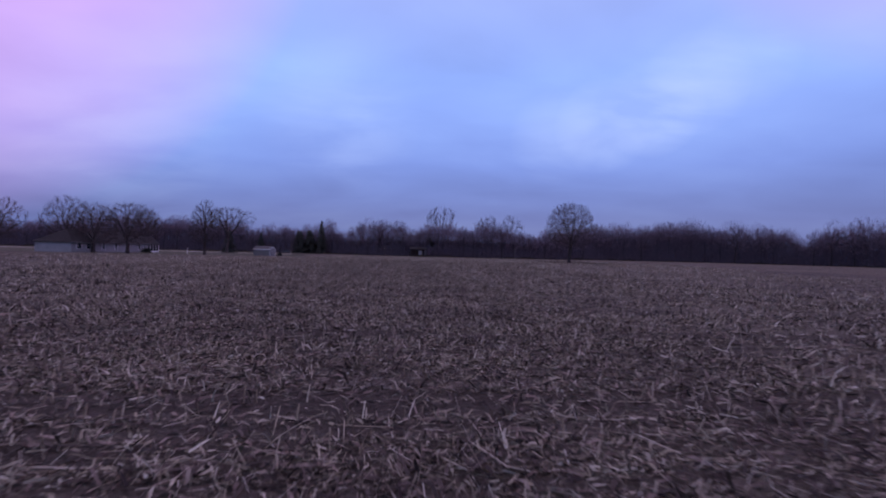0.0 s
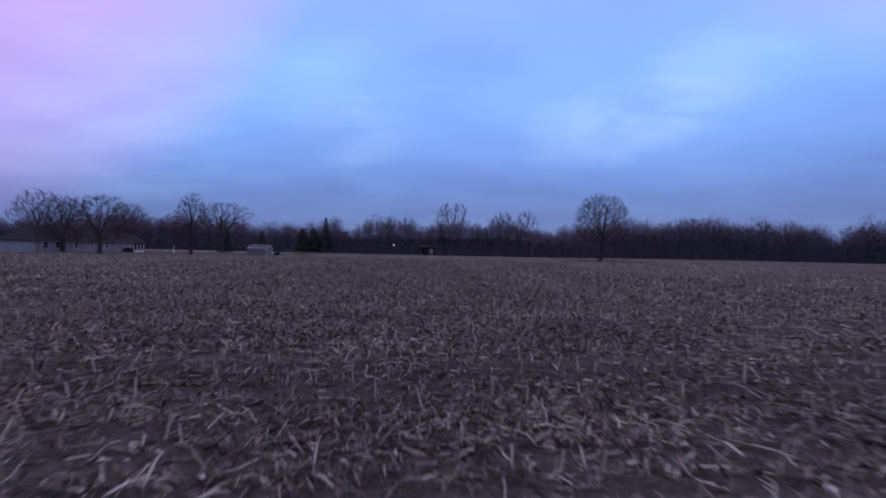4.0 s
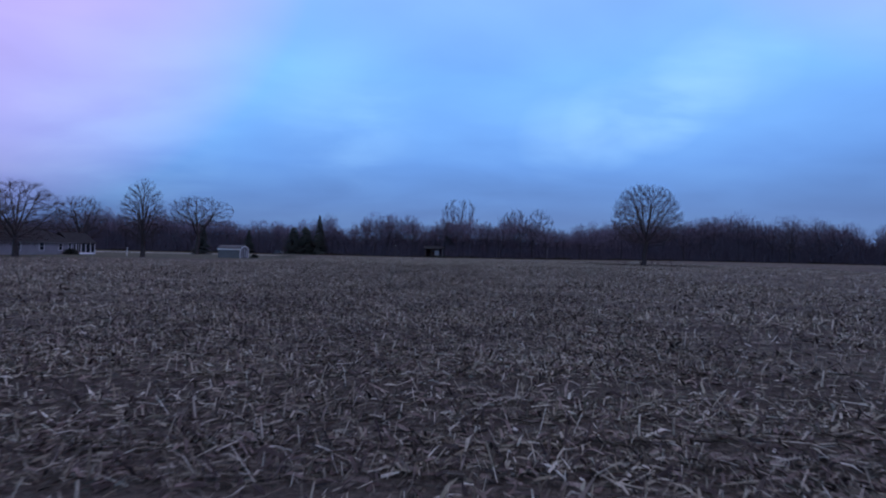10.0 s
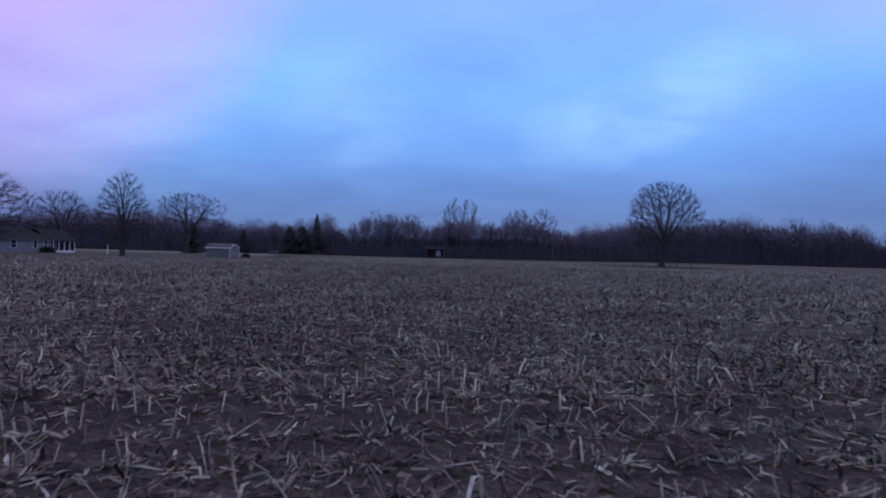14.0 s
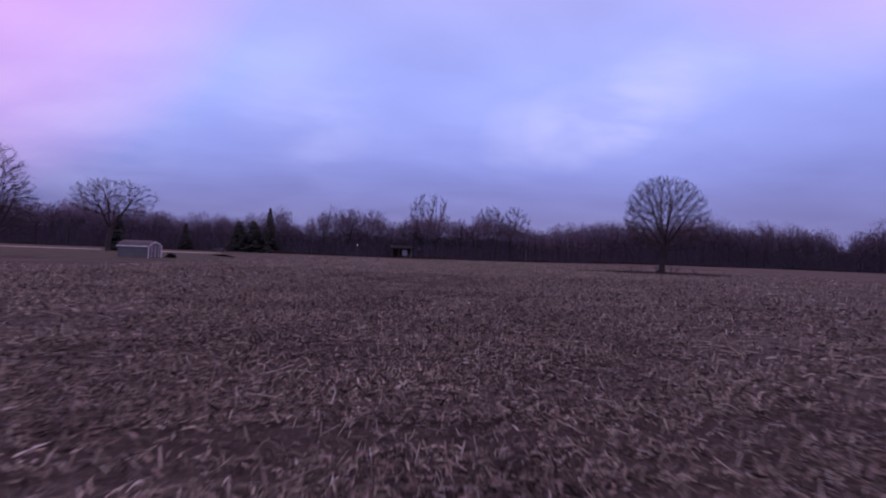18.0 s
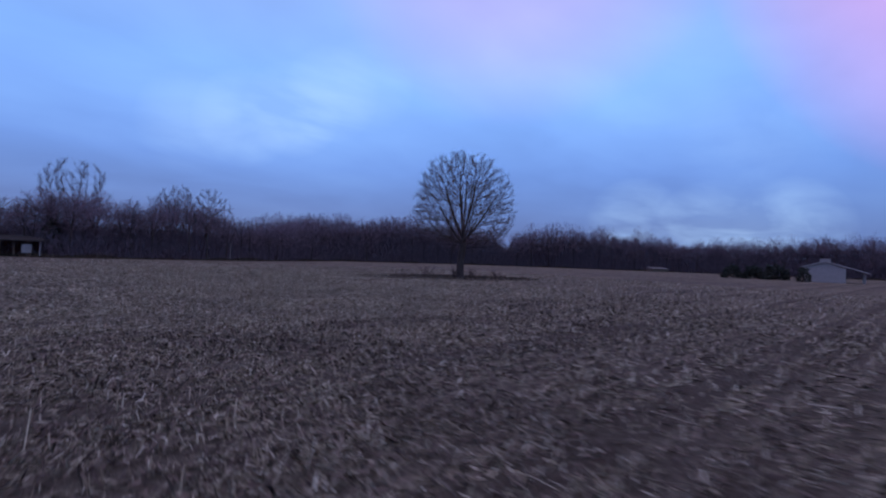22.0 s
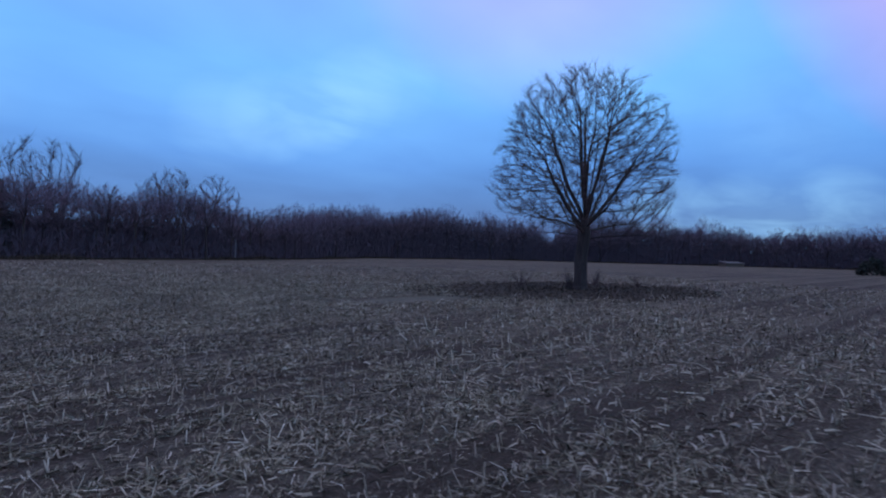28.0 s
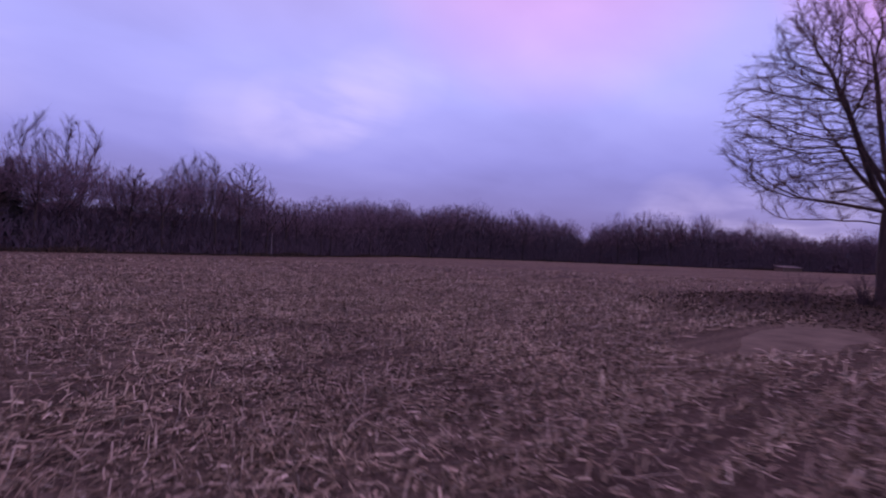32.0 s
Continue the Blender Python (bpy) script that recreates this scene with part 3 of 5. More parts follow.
def simple_tree(name, at, turn, label, spec, group=""):
    tr, limbs, fine = bare_tree(**spec)
    ob = thing(name, pose(*at, 0, 0, 0, turn), label, "tree", group)
    part("trunk", tr, M_BARK, ob)
    for g in limbs:
        part("limb", g, M_BARK, ob)
    part("crown", fine, M_TWIG, ob)
    return ob


simple_tree("oval_tree", (-68.0, 142.4), 0, "oval-crowned bare tree on the lawn beside the shed",
            dict(seed=21, height=15.6, stem=9.5, inside=egg(6.0, 9.2, 3.6, 4.3, 1.9, 0.04), spread=6, limbs=((1.9, 3.4, 70, 50, 3.0, 12, 7), (2.8, 5.5, 34, 20, 5.0, 14, 10), (5.5, 9.0, 22, 8, 4.0, 6, 8)),
                 goals=2800, r0=0.40, step=0.4, kill=0.45, reach=2.4, shell=0.15, rise_by=0.22, twig_len=0.8, twig_w=0.018, twigs=8, least=0.008))
simple_tree("spreading_tree", (-88.0, 202.0), 10, "wide-forked bare tree by the gravel road",
            dict(seed=34, height=18.6, stem=6.4, inside=egg(13.0, 5.2, 5.2, 8.6, 2.2, 0.26), spread=11, limbs=((5.0, 6.4, 42, 30, 7.5, 6, 4), (6.0, 6.4, 16, 20, 6.0, 4, 1)),
                 goals=1500, r0=0.50, step=0.5, kill=0.6, reach=3.0, shell=0.2, rise_by=0.02, twig_len=1.1, twig_w=0.024, twigs=8, least=0.010, hang=0.15))
for at, sd, hh, ww in (((-79.8, 127.4), 41, 12.6, 13.6), ((-92.5, 133.5), 42, 12.6, 12.0), ((-112.0, 150.0), 43, 15.8, 13.5), ((-118.0, 133.0), 44, 14.4, 12.6),
                       ((-104.0, 174.0), 45, 15.0, 12.0)):
    simple_tree("yard_tree", at, sd * 31 % 360, "broad bare shade tree beside the grey house",
                dict(seed=sd, height=hh, stem=5.0, inside=egg(hh * 0.50, hh * 0.5, hh * 0.36, ww / 2, 2.2, 0.14), spread=ww * 0.6,
                     limbs=((2.4, 3.6, 62, 48, 4.5, 10, 5), (3.2, 5.0, 36, 14, 5.5, 8, 5)), goals=1700, r0=0.42, step=0.45, kill=0.55, reach=2.6, shell=0.2,
                     twig_len=1.0, twig_w=0.020, twigs=9, least=0.008),
                "shade trees round the house")


# ---- the wood along the field's far edge ----
EDGE = [(-420, 300, 13), (-260, 290, 13), (-178, 285, 17), (-150, 285, 17), (-118, 284, 14), (-110, 283, 11), (-100, 281, 16.5), (-88, 279, 13),
        (-70, 277, 18), (-57, 275, 13.5), (-45, 272, 19.5), (-33, 270, 18.5), (-20, 267, 14.5), (-10, 265, 17), (5, 272, 18), (14, 276, 17), (24, 280, 19),
        (36, 285, 18), (48, 295, 16), (56, 303, 14.5), (75, 320, 19), (115, 365, 23), (150, 378, 27), (190, 385, 30.5), (235, 380, 29), (246, 367.5, 28), (249, 364, 17), (251, 361.5, 17), (254, 358, 28), (270, 340, 30),
        (300, 290, 27), (312, 265, 21), (322, 230, 22), (330, 185, 23), (335, 60, 18)]
E_XY = np.array([e[:2] for e in EDGE], float)
E_H = np.array([e[2] for e in EDGE], float) * np.interp([e[0] for e in EDGE], (-150, -60, 60, 130, 270), (1.32, 1.12, 1.10, 1.18, 1.15))
E_S = np.concatenate(([0], np.cumsum(np.linalg.norm(np.diff(E_XY, axis=0), axis=1))))


def edge_at(s):
    x, y, h = np.interp(s, E_S, E_XY[:, 0]), np.interp(s, E_S, E_XY[:, 1]), np.interp(s, E_S, E_H)
    t = np.array([np.interp(s + 30, E_S, E_XY[:, j]) - np.interp(s - 30, E_S, E_XY[:, j]) for j in (0, 1)])
    t /= np.linalg.norm(t) + 1e-9
    return np.array((x, y)), np.array((-t[1], t[0])), h


def wood_templates():
    out = []
    for i, (w, cl, many, a0, a1) in enumerate(((7.5, 4.5, 7, 44, 6), (9.0, 4.0, 8, 50, 8), (6.0, 6.0, 6, 30, 5), (8.5, 6.5, 7, 36, 6), (10.0, 5.0, 9, 52, 8), (6.5, 3.0, 8, 46, 6))):
        tr, limbs, fine = bare_tree(100 + i, 15.0, cl + 3.0, egg(cl + (15 - cl) * 0.58, (15 - cl) * 0.42, (15 - cl) * 0.62, w / 2, 2.1, 0.16), w * 0.6, ((cl, cl + 2.8, a0, a1, 4.5, 8, many),),
                                    340, 0.20, 0.7, 3.0, 0.8, 0.2, 0.16, twig_len=1.2, twig_w=0.045, twigs=7, least=0.018, thin=0.06, sides=5)
        crown = Geo()
        for g in limbs:
            for v in g.v:
                crown.v.append(v)
            crown.f.extend([tuple(j + crown.n for j in fc) for fc in g.f])
            crown.n += g.n
        ob = thing("wood_tree", pose(0, 0, 0), "tall bare tree at the edge of the wood", "tree", "trees along the wood's edge")
        part("trunk", tr, M_BARK, ob)
        part("branchwork", crown, M_BARK, ob)
        part("crown", fine, M_HAZETWIG, ob)
        out.append(ob)
    return out


TEMPL = wood_templates()
rng = np.random.default_rng(77)
used = [False] * len(TEMPL)
s = 40.0
while s < E_S[-1] - 20:
    p, nrm, h = edge_at(s)
    for row in range(1 + int(rng.uniform(0, 1) < 0.25)):
        q = p + nrm * (5 + row * 14 + rng.uniform(-4, 4)) + rng.normal(0, 1.5, 2)
        hh = h * rng.uniform(0.78, 0.98) * (1.0 if row else 0.92)
        i = int(rng.integers(len(TEMPL)))
        k = hh / 15.0
        m = pose(q[0], q[1], 0, 0, 0, float(rng.uniform(0, 360))) @ Matrix.Diagonal((k * rng.uniform(0.9, 1.25), k * rng.uniform(0.9, 1.25), k, 1))
        if not used[i]:
            TEMPL[i].matrix_world = m
            used[i] = True
        else:
            c = copy_thing(TEMPL[i], Matrix())
            c.matrix_basis = m
    s += rng.uniform(5.5, 10.0) * (0.5 if -60 < p[0] < 75 else 1.0 if s < 560 else 1.25)


def slivers(name, a, ln, width, r, material, label, category, tilt=0.9):
    """Very many small pointed pieces in one mesh, each standing in an upright plane and leaning at random in it."""
    n = len(a)
    ang, phi = r.uniform(0, 2 * np.pi, n), np.pi / 2 + r.normal(0, tilt, n)
    flat, rise_z = np.stack([np.cos(ang), np.sin(ang), np.zeros(n)], 1), np.array((0, 0, 1.0))
    d = flat * np.cos(phi)[:, None] + rise_z * np.sin(phi)[:, None]
    side = (rise_z * np.cos(phi)[:, None] - flat * np.sin(phi)[:, None]) * width[:, None]
    v = np.stack([a - side, a + side, a + d * ln[:, None]], 1).reshape(-1, 3)
    v[:, 2] = np.maximum(v[:, 2], -0.05)
    me = fast_mesh(name, v, np.arange(3 * n), np.full(n, 3), material)
    tagged(new(name, me), label, category, kind="stuff")


def along_edge(s, back):
    """Places along the wood's edge, so far behind it, and the wood's height there."""
    x, y, h = (np.interp(s, E_S, c) for c in (E_XY[:, 0], E_XY[:, 1], E_H))
    dx, dy = (np.interp(s + 30, E_S, E_XY[:, j]) - np.interp(s - 30, E_S, E_XY[:, j]) for j in (0, 1))
    l = np.hypot(dx, dy) + 1e-9
    return x - dy / l * back, y + dx / l * back, h


def undergrowth():
    """Close brush that fills the wood from the ground up, and the mingled crowns above it."""
    r = np.random.default_rng(5)
    for n, wide, tall, front, deep, reach_up in ((230000, (0.07, 0.20), (0.8, 2.2), 0, 24, 0.92), (150000, (0.20, 0.45), (1.2, 2.8), 9, 40, 0.86)):
        s = r.uniform(20, E_S[-1] - 5, n * 2)
        s = s[r.uniform(0, 1, n * 2) < np.interp(s, E_S, E_H) / E_H.max() + 0.12][:n]
        n = len(s)
        back = r.uniform(front, deep, n)
        x, y, h = along_edge(s, back)
        lump = 0.70 + 0.06 * np.sin(s * 0.21 + back * 0.2) + 0.06 * np.sin(s * 0.43 + 1 + back * 0.3) + 0.05 * np.sin(s * 0.9 + 2)
        lump = lump * np.interp(x, (-75, -55, 60, 90), (0.95, 0.72, 0.72, 0.98))
        u = r.uniform(0, 1, n)
        z0 = u * (0.35 + 0.65 * u ** 0.3) * h * lump * (0.45 + 0.55 * np.clip(back / 9, 0, 1)) * reach_up
        ln = r.uniform(*tall, n)
        slivers("undergrowth", np.stack([x, y, z0], 1), ln, r.uniform(*wide, n) * (1.15 - 0.6 * u) * np.interp(x, (60, 150), (1.0, 1.5)), r, M_SHADEBRUSH,
                "dense leafless brush filling the wood, its shade put into its colour", "brush", 0.55)
    # a skirt of dead grass and bramble where the field ends
    n = 60000
    s, back = r.uniform(20, E_S[-1] - 5, n), r.normal(-1.0, 1.4, n)
    x, y, h = along_edge(s, back)
    tall = 0.5 + 0.9 * np.clip(np.sin(s * 0.11) + np.sin(s * 0.37 + 2) * 0.6, 0, 1)
    slivers("bramble_edge", np.stack([x, y, np.zeros(n)], 1), tall * r.uniform(0.4, 1.2, n), r.uniform(0.04, 0.12, n), r, M_BRAMBLE, "low dead grass and bramble along the edge of the wood", "brush", 0.5)
    A, D, B = [], [], []
    s = 24.0
    while s < E_S[-1] - 6:
        for row in range(2):
            p, nrm, h = edge_at(s + r.uniform(-2, 2))
            c = p + nrm * (8 + row * 13 + r.uniform(-4, 4))
            top = h * r.choice((0.74, 0.82, 0.90, 0.97)) * r.uniform(0.96, 1.03)
            rad = r.uniform(2.6, 4.8) * h / 17
            m = 640
            fork = np.array((c[0], c[1], top * r.uniform(0.38, 0.5)))
            a, q = r.uniform(0, 2 * np.pi, m), np.sqrt(r.uniform(0, 1, m))
            tip = np.stack([c[0] + rad * q * np.cos(a), c[1] + rad * q * np.sin(a), fork[2] + (top - fork[2]) * (1 - 0.45 * q ** 2.2)], 1)
            t = r.uniform(0.35, 0.98, (m, 1))
            A.append(fork + (tip - fork) * t ** 0.8 + r.normal(0, 0.25, (m, 3)))
            d = tip - fork
            D.append(d / np.linalg.norm(d, axis=1)[:, None] + r.normal(0, 0.28, (m, 3)))
            B.append(r.uniform(0.5, 1.2, m) * 0.24 * rad)
        s += r.uniform(3.6, 6.4)
    A, D, B = np.concatenate(A), np.concatenate(D), np.concatenate(B)
    n = len(A)
    side = np.cross(D, r.normal(0, 1, (n, 3)))
    side *= (r.uniform(0.03, 0.07, n) / (np.linalg.norm(side, axis=1) + 1e-9))[:, None]
    v = np.stack([A - side, A + side, A + D * B[:, None]], 1).reshape(-1, 3)
    me = fast_mesh("woodland_crowns", v, np.arange(3 * n), np.full(n, 3), M_HAZETWIG)
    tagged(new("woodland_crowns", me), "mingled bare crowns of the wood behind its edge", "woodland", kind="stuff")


undergrowth()


def multi_stem(at, turn, height, width, seed, stems, label):
    """A clump of several tall stems that fan upward into one crown."""
    r = np.random.default_rng(seed)
    seeds = []
    for i in range(stems):
        phi, u = i * 2.39996 + r.normal(0, 0.3), math.sqrt((i + 0.5) / stems)
        foot = np.array((math.cos(phi), math.sin(phi), 0)) * width * 0.13 * u
        seeds.append(limb_seed(r, foot, phi, 2 + 15 * u, height * r.uniform(0.74, 0.95), -3))
    want = goals_in(r, egg(height * 0.74, height * 0.27, height * 0.40, width / 2, 2.6, 0.14), ((-width * 0.6, width * 0.6), (-width * 0.6, width * 0.6), (height * 0.3, height)), 800, 0.1)
    got, fine = branch_meshes(r, *colonize(r, seeds, want, 0.8, 0.9, 2.6, -height * 0.3, 0.5), 0.24, power=1.6, taper=0.75, least=0.014, twig_len=1.6, twig_w=0.034, twigs=8, thin=0.05, sides=6)
    ob = thing("stem_clump_tree", pose(*at, 0, 0, 0, turn), label, "tree")
    for g in got.values():
        part("stem", g, M_BARK, ob)
    part("crown", fine, M_TWIG, ob)


multi_stem((-4.8, 299.0), 0, 28.6, 17.5, 3, 13, "tall many-stemmed bare tree rising over the wood")
multi_stem((22.5, 296.0), 0, 23.5, 13.0, 5, 10, "slender many-stemmed bare tree at the wood's edge")
simple_tree("tall_wood_tree", (39.0, 318.0), 10, "tall bare tree with a rounded crown above the wood",
            dict(seed=61, height=27.2, stem=13.0, inside=egg(17.0, 10.0, 9.0, 7.6, 2.0, 0.12), spread=9, limbs=((8.0, 13.0, 50, 12, 7.0, 10, 8),), goals=600, r0=0.4, step=0.7, kill=0.9,
                 reach=3.2, rise_by=0.1, twig_len=1.3, twig_w=0.045, twigs=7, least=0.018, thin=0.06))


def conifer(name, at, height, width, seed, label, power=0.85):
    r = np.random.default_rng(seed)
    ob = thing(name, pose(*at, 0, 0, 0, seed * 40), label, "tree", "conifers at the wood's edge")
    tr = Geo()
    tr.tube([(0, 0, -0.1), (0, 0, height * 0.5), (0, 0, height)], (0.3, 0.18, 0.02), 7)
    part("trunk", tr, M_BARK, ob)
    cr = Geo()
    levels = int(height * 2.2)
    for i in range(levels):
        z = height * (0.06 + 0.94 * i / levels)
        rad = width / 2 * (1 - i / levels) ** power * r.uniform(0.85, 1.1) + 0.15
        for j in range(9):
            a = r.uniform(0, 6.283)
            d = np.array((math.cos(a), math.sin(a), -0.22 + r.normal(0, 0.08)))
            side = np.array((-math.sin(a), math.cos(a), 0))
            o = np.array((0, 0, z))
            e = o + d * rad
            w = 0.22 * rad + 0.16
            cr.add([o, o + d * rad * 0.55 + side * w, e, o + d * rad * 0.55 - side * w, o + d * rad * 0.5 + (0, 0, 0.25)], [(0, 1, 4), (1, 2, 4), (2, 3, 4), (3, 0, 4)])
            for _ in range(3):
                b = o + d * rad * r.uniform(0.4, 1)
                cr.sliver(b, b + np.array((r.normal(0, 0.35), r.normal(0, 0.35), -0.5)) * 0.9, 0.3, side)
    part("crown", cr, M_NEEDLE, ob)


conifer("conifer", (-69.2, 276.0), 18.4, 9.5, 1, "dark pointed conifer standing before the bare wood")
conifer("conifer", (-80.9, 275.5), 12.6, 11.0, 2, "dark bushy conifer standing before the bare wood", 0.5)
conifer("conifer", (-76.0, 277.0), 13.0, 12.0, 6, "dark bushy conifer standing before the bare wood", 0.5)
conifer("conifer", (-102.4, 277.5), 11.2, 8.0, 3, "small dark conifer at the wood's edge")
conifer("conifer", (-10.3, 276.0), 16.2, 10.0, 4, "dark conifer beside the red shelter")
conifer("conifer", (-91.5, 212.0), 10.0, 8.0, 7, "dark bushy conifer under the spreading tree")


# ---- buildings ----
def prism_roof(length, half, z0, z1, over, thick, profile=None, short=0.0):
    """A pitched roof along y: two slabs meeting at the ridge. profile: (offset, height) pairs from eave to ridge; short: how far the near slope runs, if less."""
    prof = profile or [(half + over, z0 - over * (z1 - z0) / half), (0.0, z1)]
    g = Geo()
    pts = [(-x, z) for x, z in prof] + [(x, z) for x, z in reversed(prof[:-1])]
    if short:
        pts[0] = (-short, z1 - short * (z1 - z0) / half)
    n = len(pts)
    for y0, y1 in ((-over, length + over),):
        v = [(x, y, z + dz) for dz in (0, thick) for y in (y0, y1) for x, z in pts]
        f = []
        for i in range(n - 1):
            f.append((i, i + 1, n + i + 1, n + i))
            f.append((2 * n + i, 3 * n + i, 3 * n + i + 1, 2 * n + i + 1))
            f.append((i, 2 * n + i, 2 * n + i + 1, i + 1))
            f.append((n + i, n + i + 1, 3 * n + i + 1, 3 * n + i))
        f.append((0, n, 3 * n, 2 * n))
        f.append((n - 1, 3 * n - 1, 4 * n - 1, 2 * n - 1))
        g.add(v, f)
    return g


def gable_wall(half, z0, profile, y, thick):
    pts = [(-half, z0)] + [(-x, z) for x, z in profile] + [(x, z) for x, z in reversed(profile[:-1])] + [(half, z0)]
    n = len(pts)
    g = Geo()
    g.add([(x, y, z) for x, z in pts] + [(x, y + thick, z) for x, z in pts],
          [tuple(range(n)), tuple(range(2 * n - 1, n - 1, -1))] + [(i, i + n, (i + 1) % n + n, (i + 1) % n) for i in range(n)])
    return g


def window(parent, x, y, z, w, h, axis, frame_mat, out=0.06):
    """A framed pane on a wall. axis 'x': wall faces along x; out is the way it stands proud."""
    fr = Geo()
    b = 0.09
    if axis == "x":
        lo, hi = sorted((x, x + out))
        for y0, y1, z0, z1 in ((y - w / 2 - b, y - w / 2, z - b, z + h + b), (y + w / 2, y + w / 2 + b, z - b, z + h + b),
                               (y - w / 2, y + w / 2, z - b, z), (y - w / 2, y + w / 2, z + h, z + h + b), (y - w / 2, y + w / 2, z + h / 2 - 0.03, z + h / 2 + 0.03)):
            fr.box(lo, hi, y0, y1, z0, z1)
        ob = part("window", fr, frame_mat, parent, "white-framed window")
        p = Geo()
        p.box(*sorted((x + out * 0.1, x + out * 0.4)), y - w / 2, y + w / 2, z, z + h)
    else:
        lo, hi = sorted((y, y + out))
        for x0, x1, z0, z1 in ((x - w / 2 - b, x - w / 2, z - b, z + h + b), (x + w / 2, x + w / 2 + b, z - b, z + h + b),
                               (x - w / 2, x + w / 2, z - b, z), (x - w / 2, x + w / 2, z + h, z + h + b), (x - w / 2, x + w / 2, z + h / 2 - 0.03, z + h / 2 + 0.03)):
            fr.box(x0, x1, lo, hi, z0, z1)
        ob = part("window", fr, frame_mat, parent, "white-framed window")
        p = Geo()
        p.box(x - w / 2, x + w / 2, *sorted((y + out * 0.1, y + out * 0.4)), z, z + h)
    part("pane", p, M_GLASS, ob)


def garden_shed():
    """A long gambrel shed; local +y runs from its gable end to the back."""
    ob = thing("garden_shed", pose(-54.2, 156.8, 0, 0, 0, 80), "long grey garden shed with a gambrel roof and white trim", "shed")
    half, L, h = 1.6, 5.4, 1.95
    prof = [(half, h), (half * 0.66, h + 0.48), (0.0, h + 0.78)]
    part("gable_end", gable_wall(half, 0, prof, 0, 0.12), M_SHEDWALL, ob)
    part("gable_end", gable_wall(half, 0, prof, L - 0.12, 0.12), M_SHEDWALL, ob)
    for sx in (-1, 1):
        g = Geo()
        g.box(*sorted((sx * half, sx * (half - 0.12))), 0.12, L - 0.12, 0, h)
        part("side_wall", g, M_SHEDWALL, ob)
        for i in range(24):
            b = Geo()
            y = 0.15 + i * (L - 0.3) / 24
            b.box(*sorted((sx * half, sx * (half + 0.025))), y + 0.01, y + (L - 0.3) / 24 - 0.01, 0.04, h - 0.03)
            part("siding_board", b, M_SHEDWALL, ob)
    ro = [(half + 0.16, h - 0.12), (half * 0.66 + 0.03, h + 0.50), (0.0, h + 0.81)]
    part("roof", prism_roof(L, half, h, h + 0.8, 0.14, 0.07, ro), M_SHEDROOF, ob, "grey shingled gambrel roof")
    for sx in (-1, 1):
        tr = Geo()
        tr.box(*sorted((sx * half + sx * 0.03, sx * half - sx * 0.14)), -0.05, -0.01, 0, h)
        part("corner_trim", tr, M_WHITE, ob, "white corner board")
    for sx in (-1, 1):
        e = Geo()
        e.box(*sorted((sx * (half + 0.175), sx * (half + 0.20))), -0.14, L + 0.14, h - 0.16, h + 0.02)
        part("eave_board", e, M_WHITE, ob, "white eave board")
    g = Geo()
    outer = [(-x, z - 0.02) for x, z in prof] + [(x, z - 0.02) for x, z in reversed(prof[:-1])]
    for (x0, z0), (x1, z1) in zip(outer[:-1], outer[1:]):
        d = np.array((x1 - x0, z1 - z0))
        nn = np.array((-d[1], d[0])) / np.linalg.norm(d) * 0.16
        v = [(x0, -0.15, z0), (x1, -0.15, z1), (x1 - nn[0], -0.15, z1 - nn[1]), (x0 - nn[0], -0.15, z0 - nn[1])]
        g.add(v + [(x, -0.02, z) for x, _, z in v], [(0, 1, 2, 3), (7, 6, 5, 4), (0, 4, 5, 1), (1, 5, 6, 2), (2, 6, 7, 3), (3, 7, 4, 0)])
    part("rake_trim", g, M_WHITE, ob, "white rake boards")
    d = Geo()
    d.box(-0.85, 0.85, -0.05, -0.003, 0.1, 1.95)
    dd = part("door", d, M_SHEDWALL, ob, "grey double door")
    t = Geo()
    for x in (-0.86, -0.03, 0.80):
        t.box(x, x + 0.06, -0.075, -0.052, 0.1, 1.95)
    part("door_trim", t, M_WHITE, dd)


garden_shed()


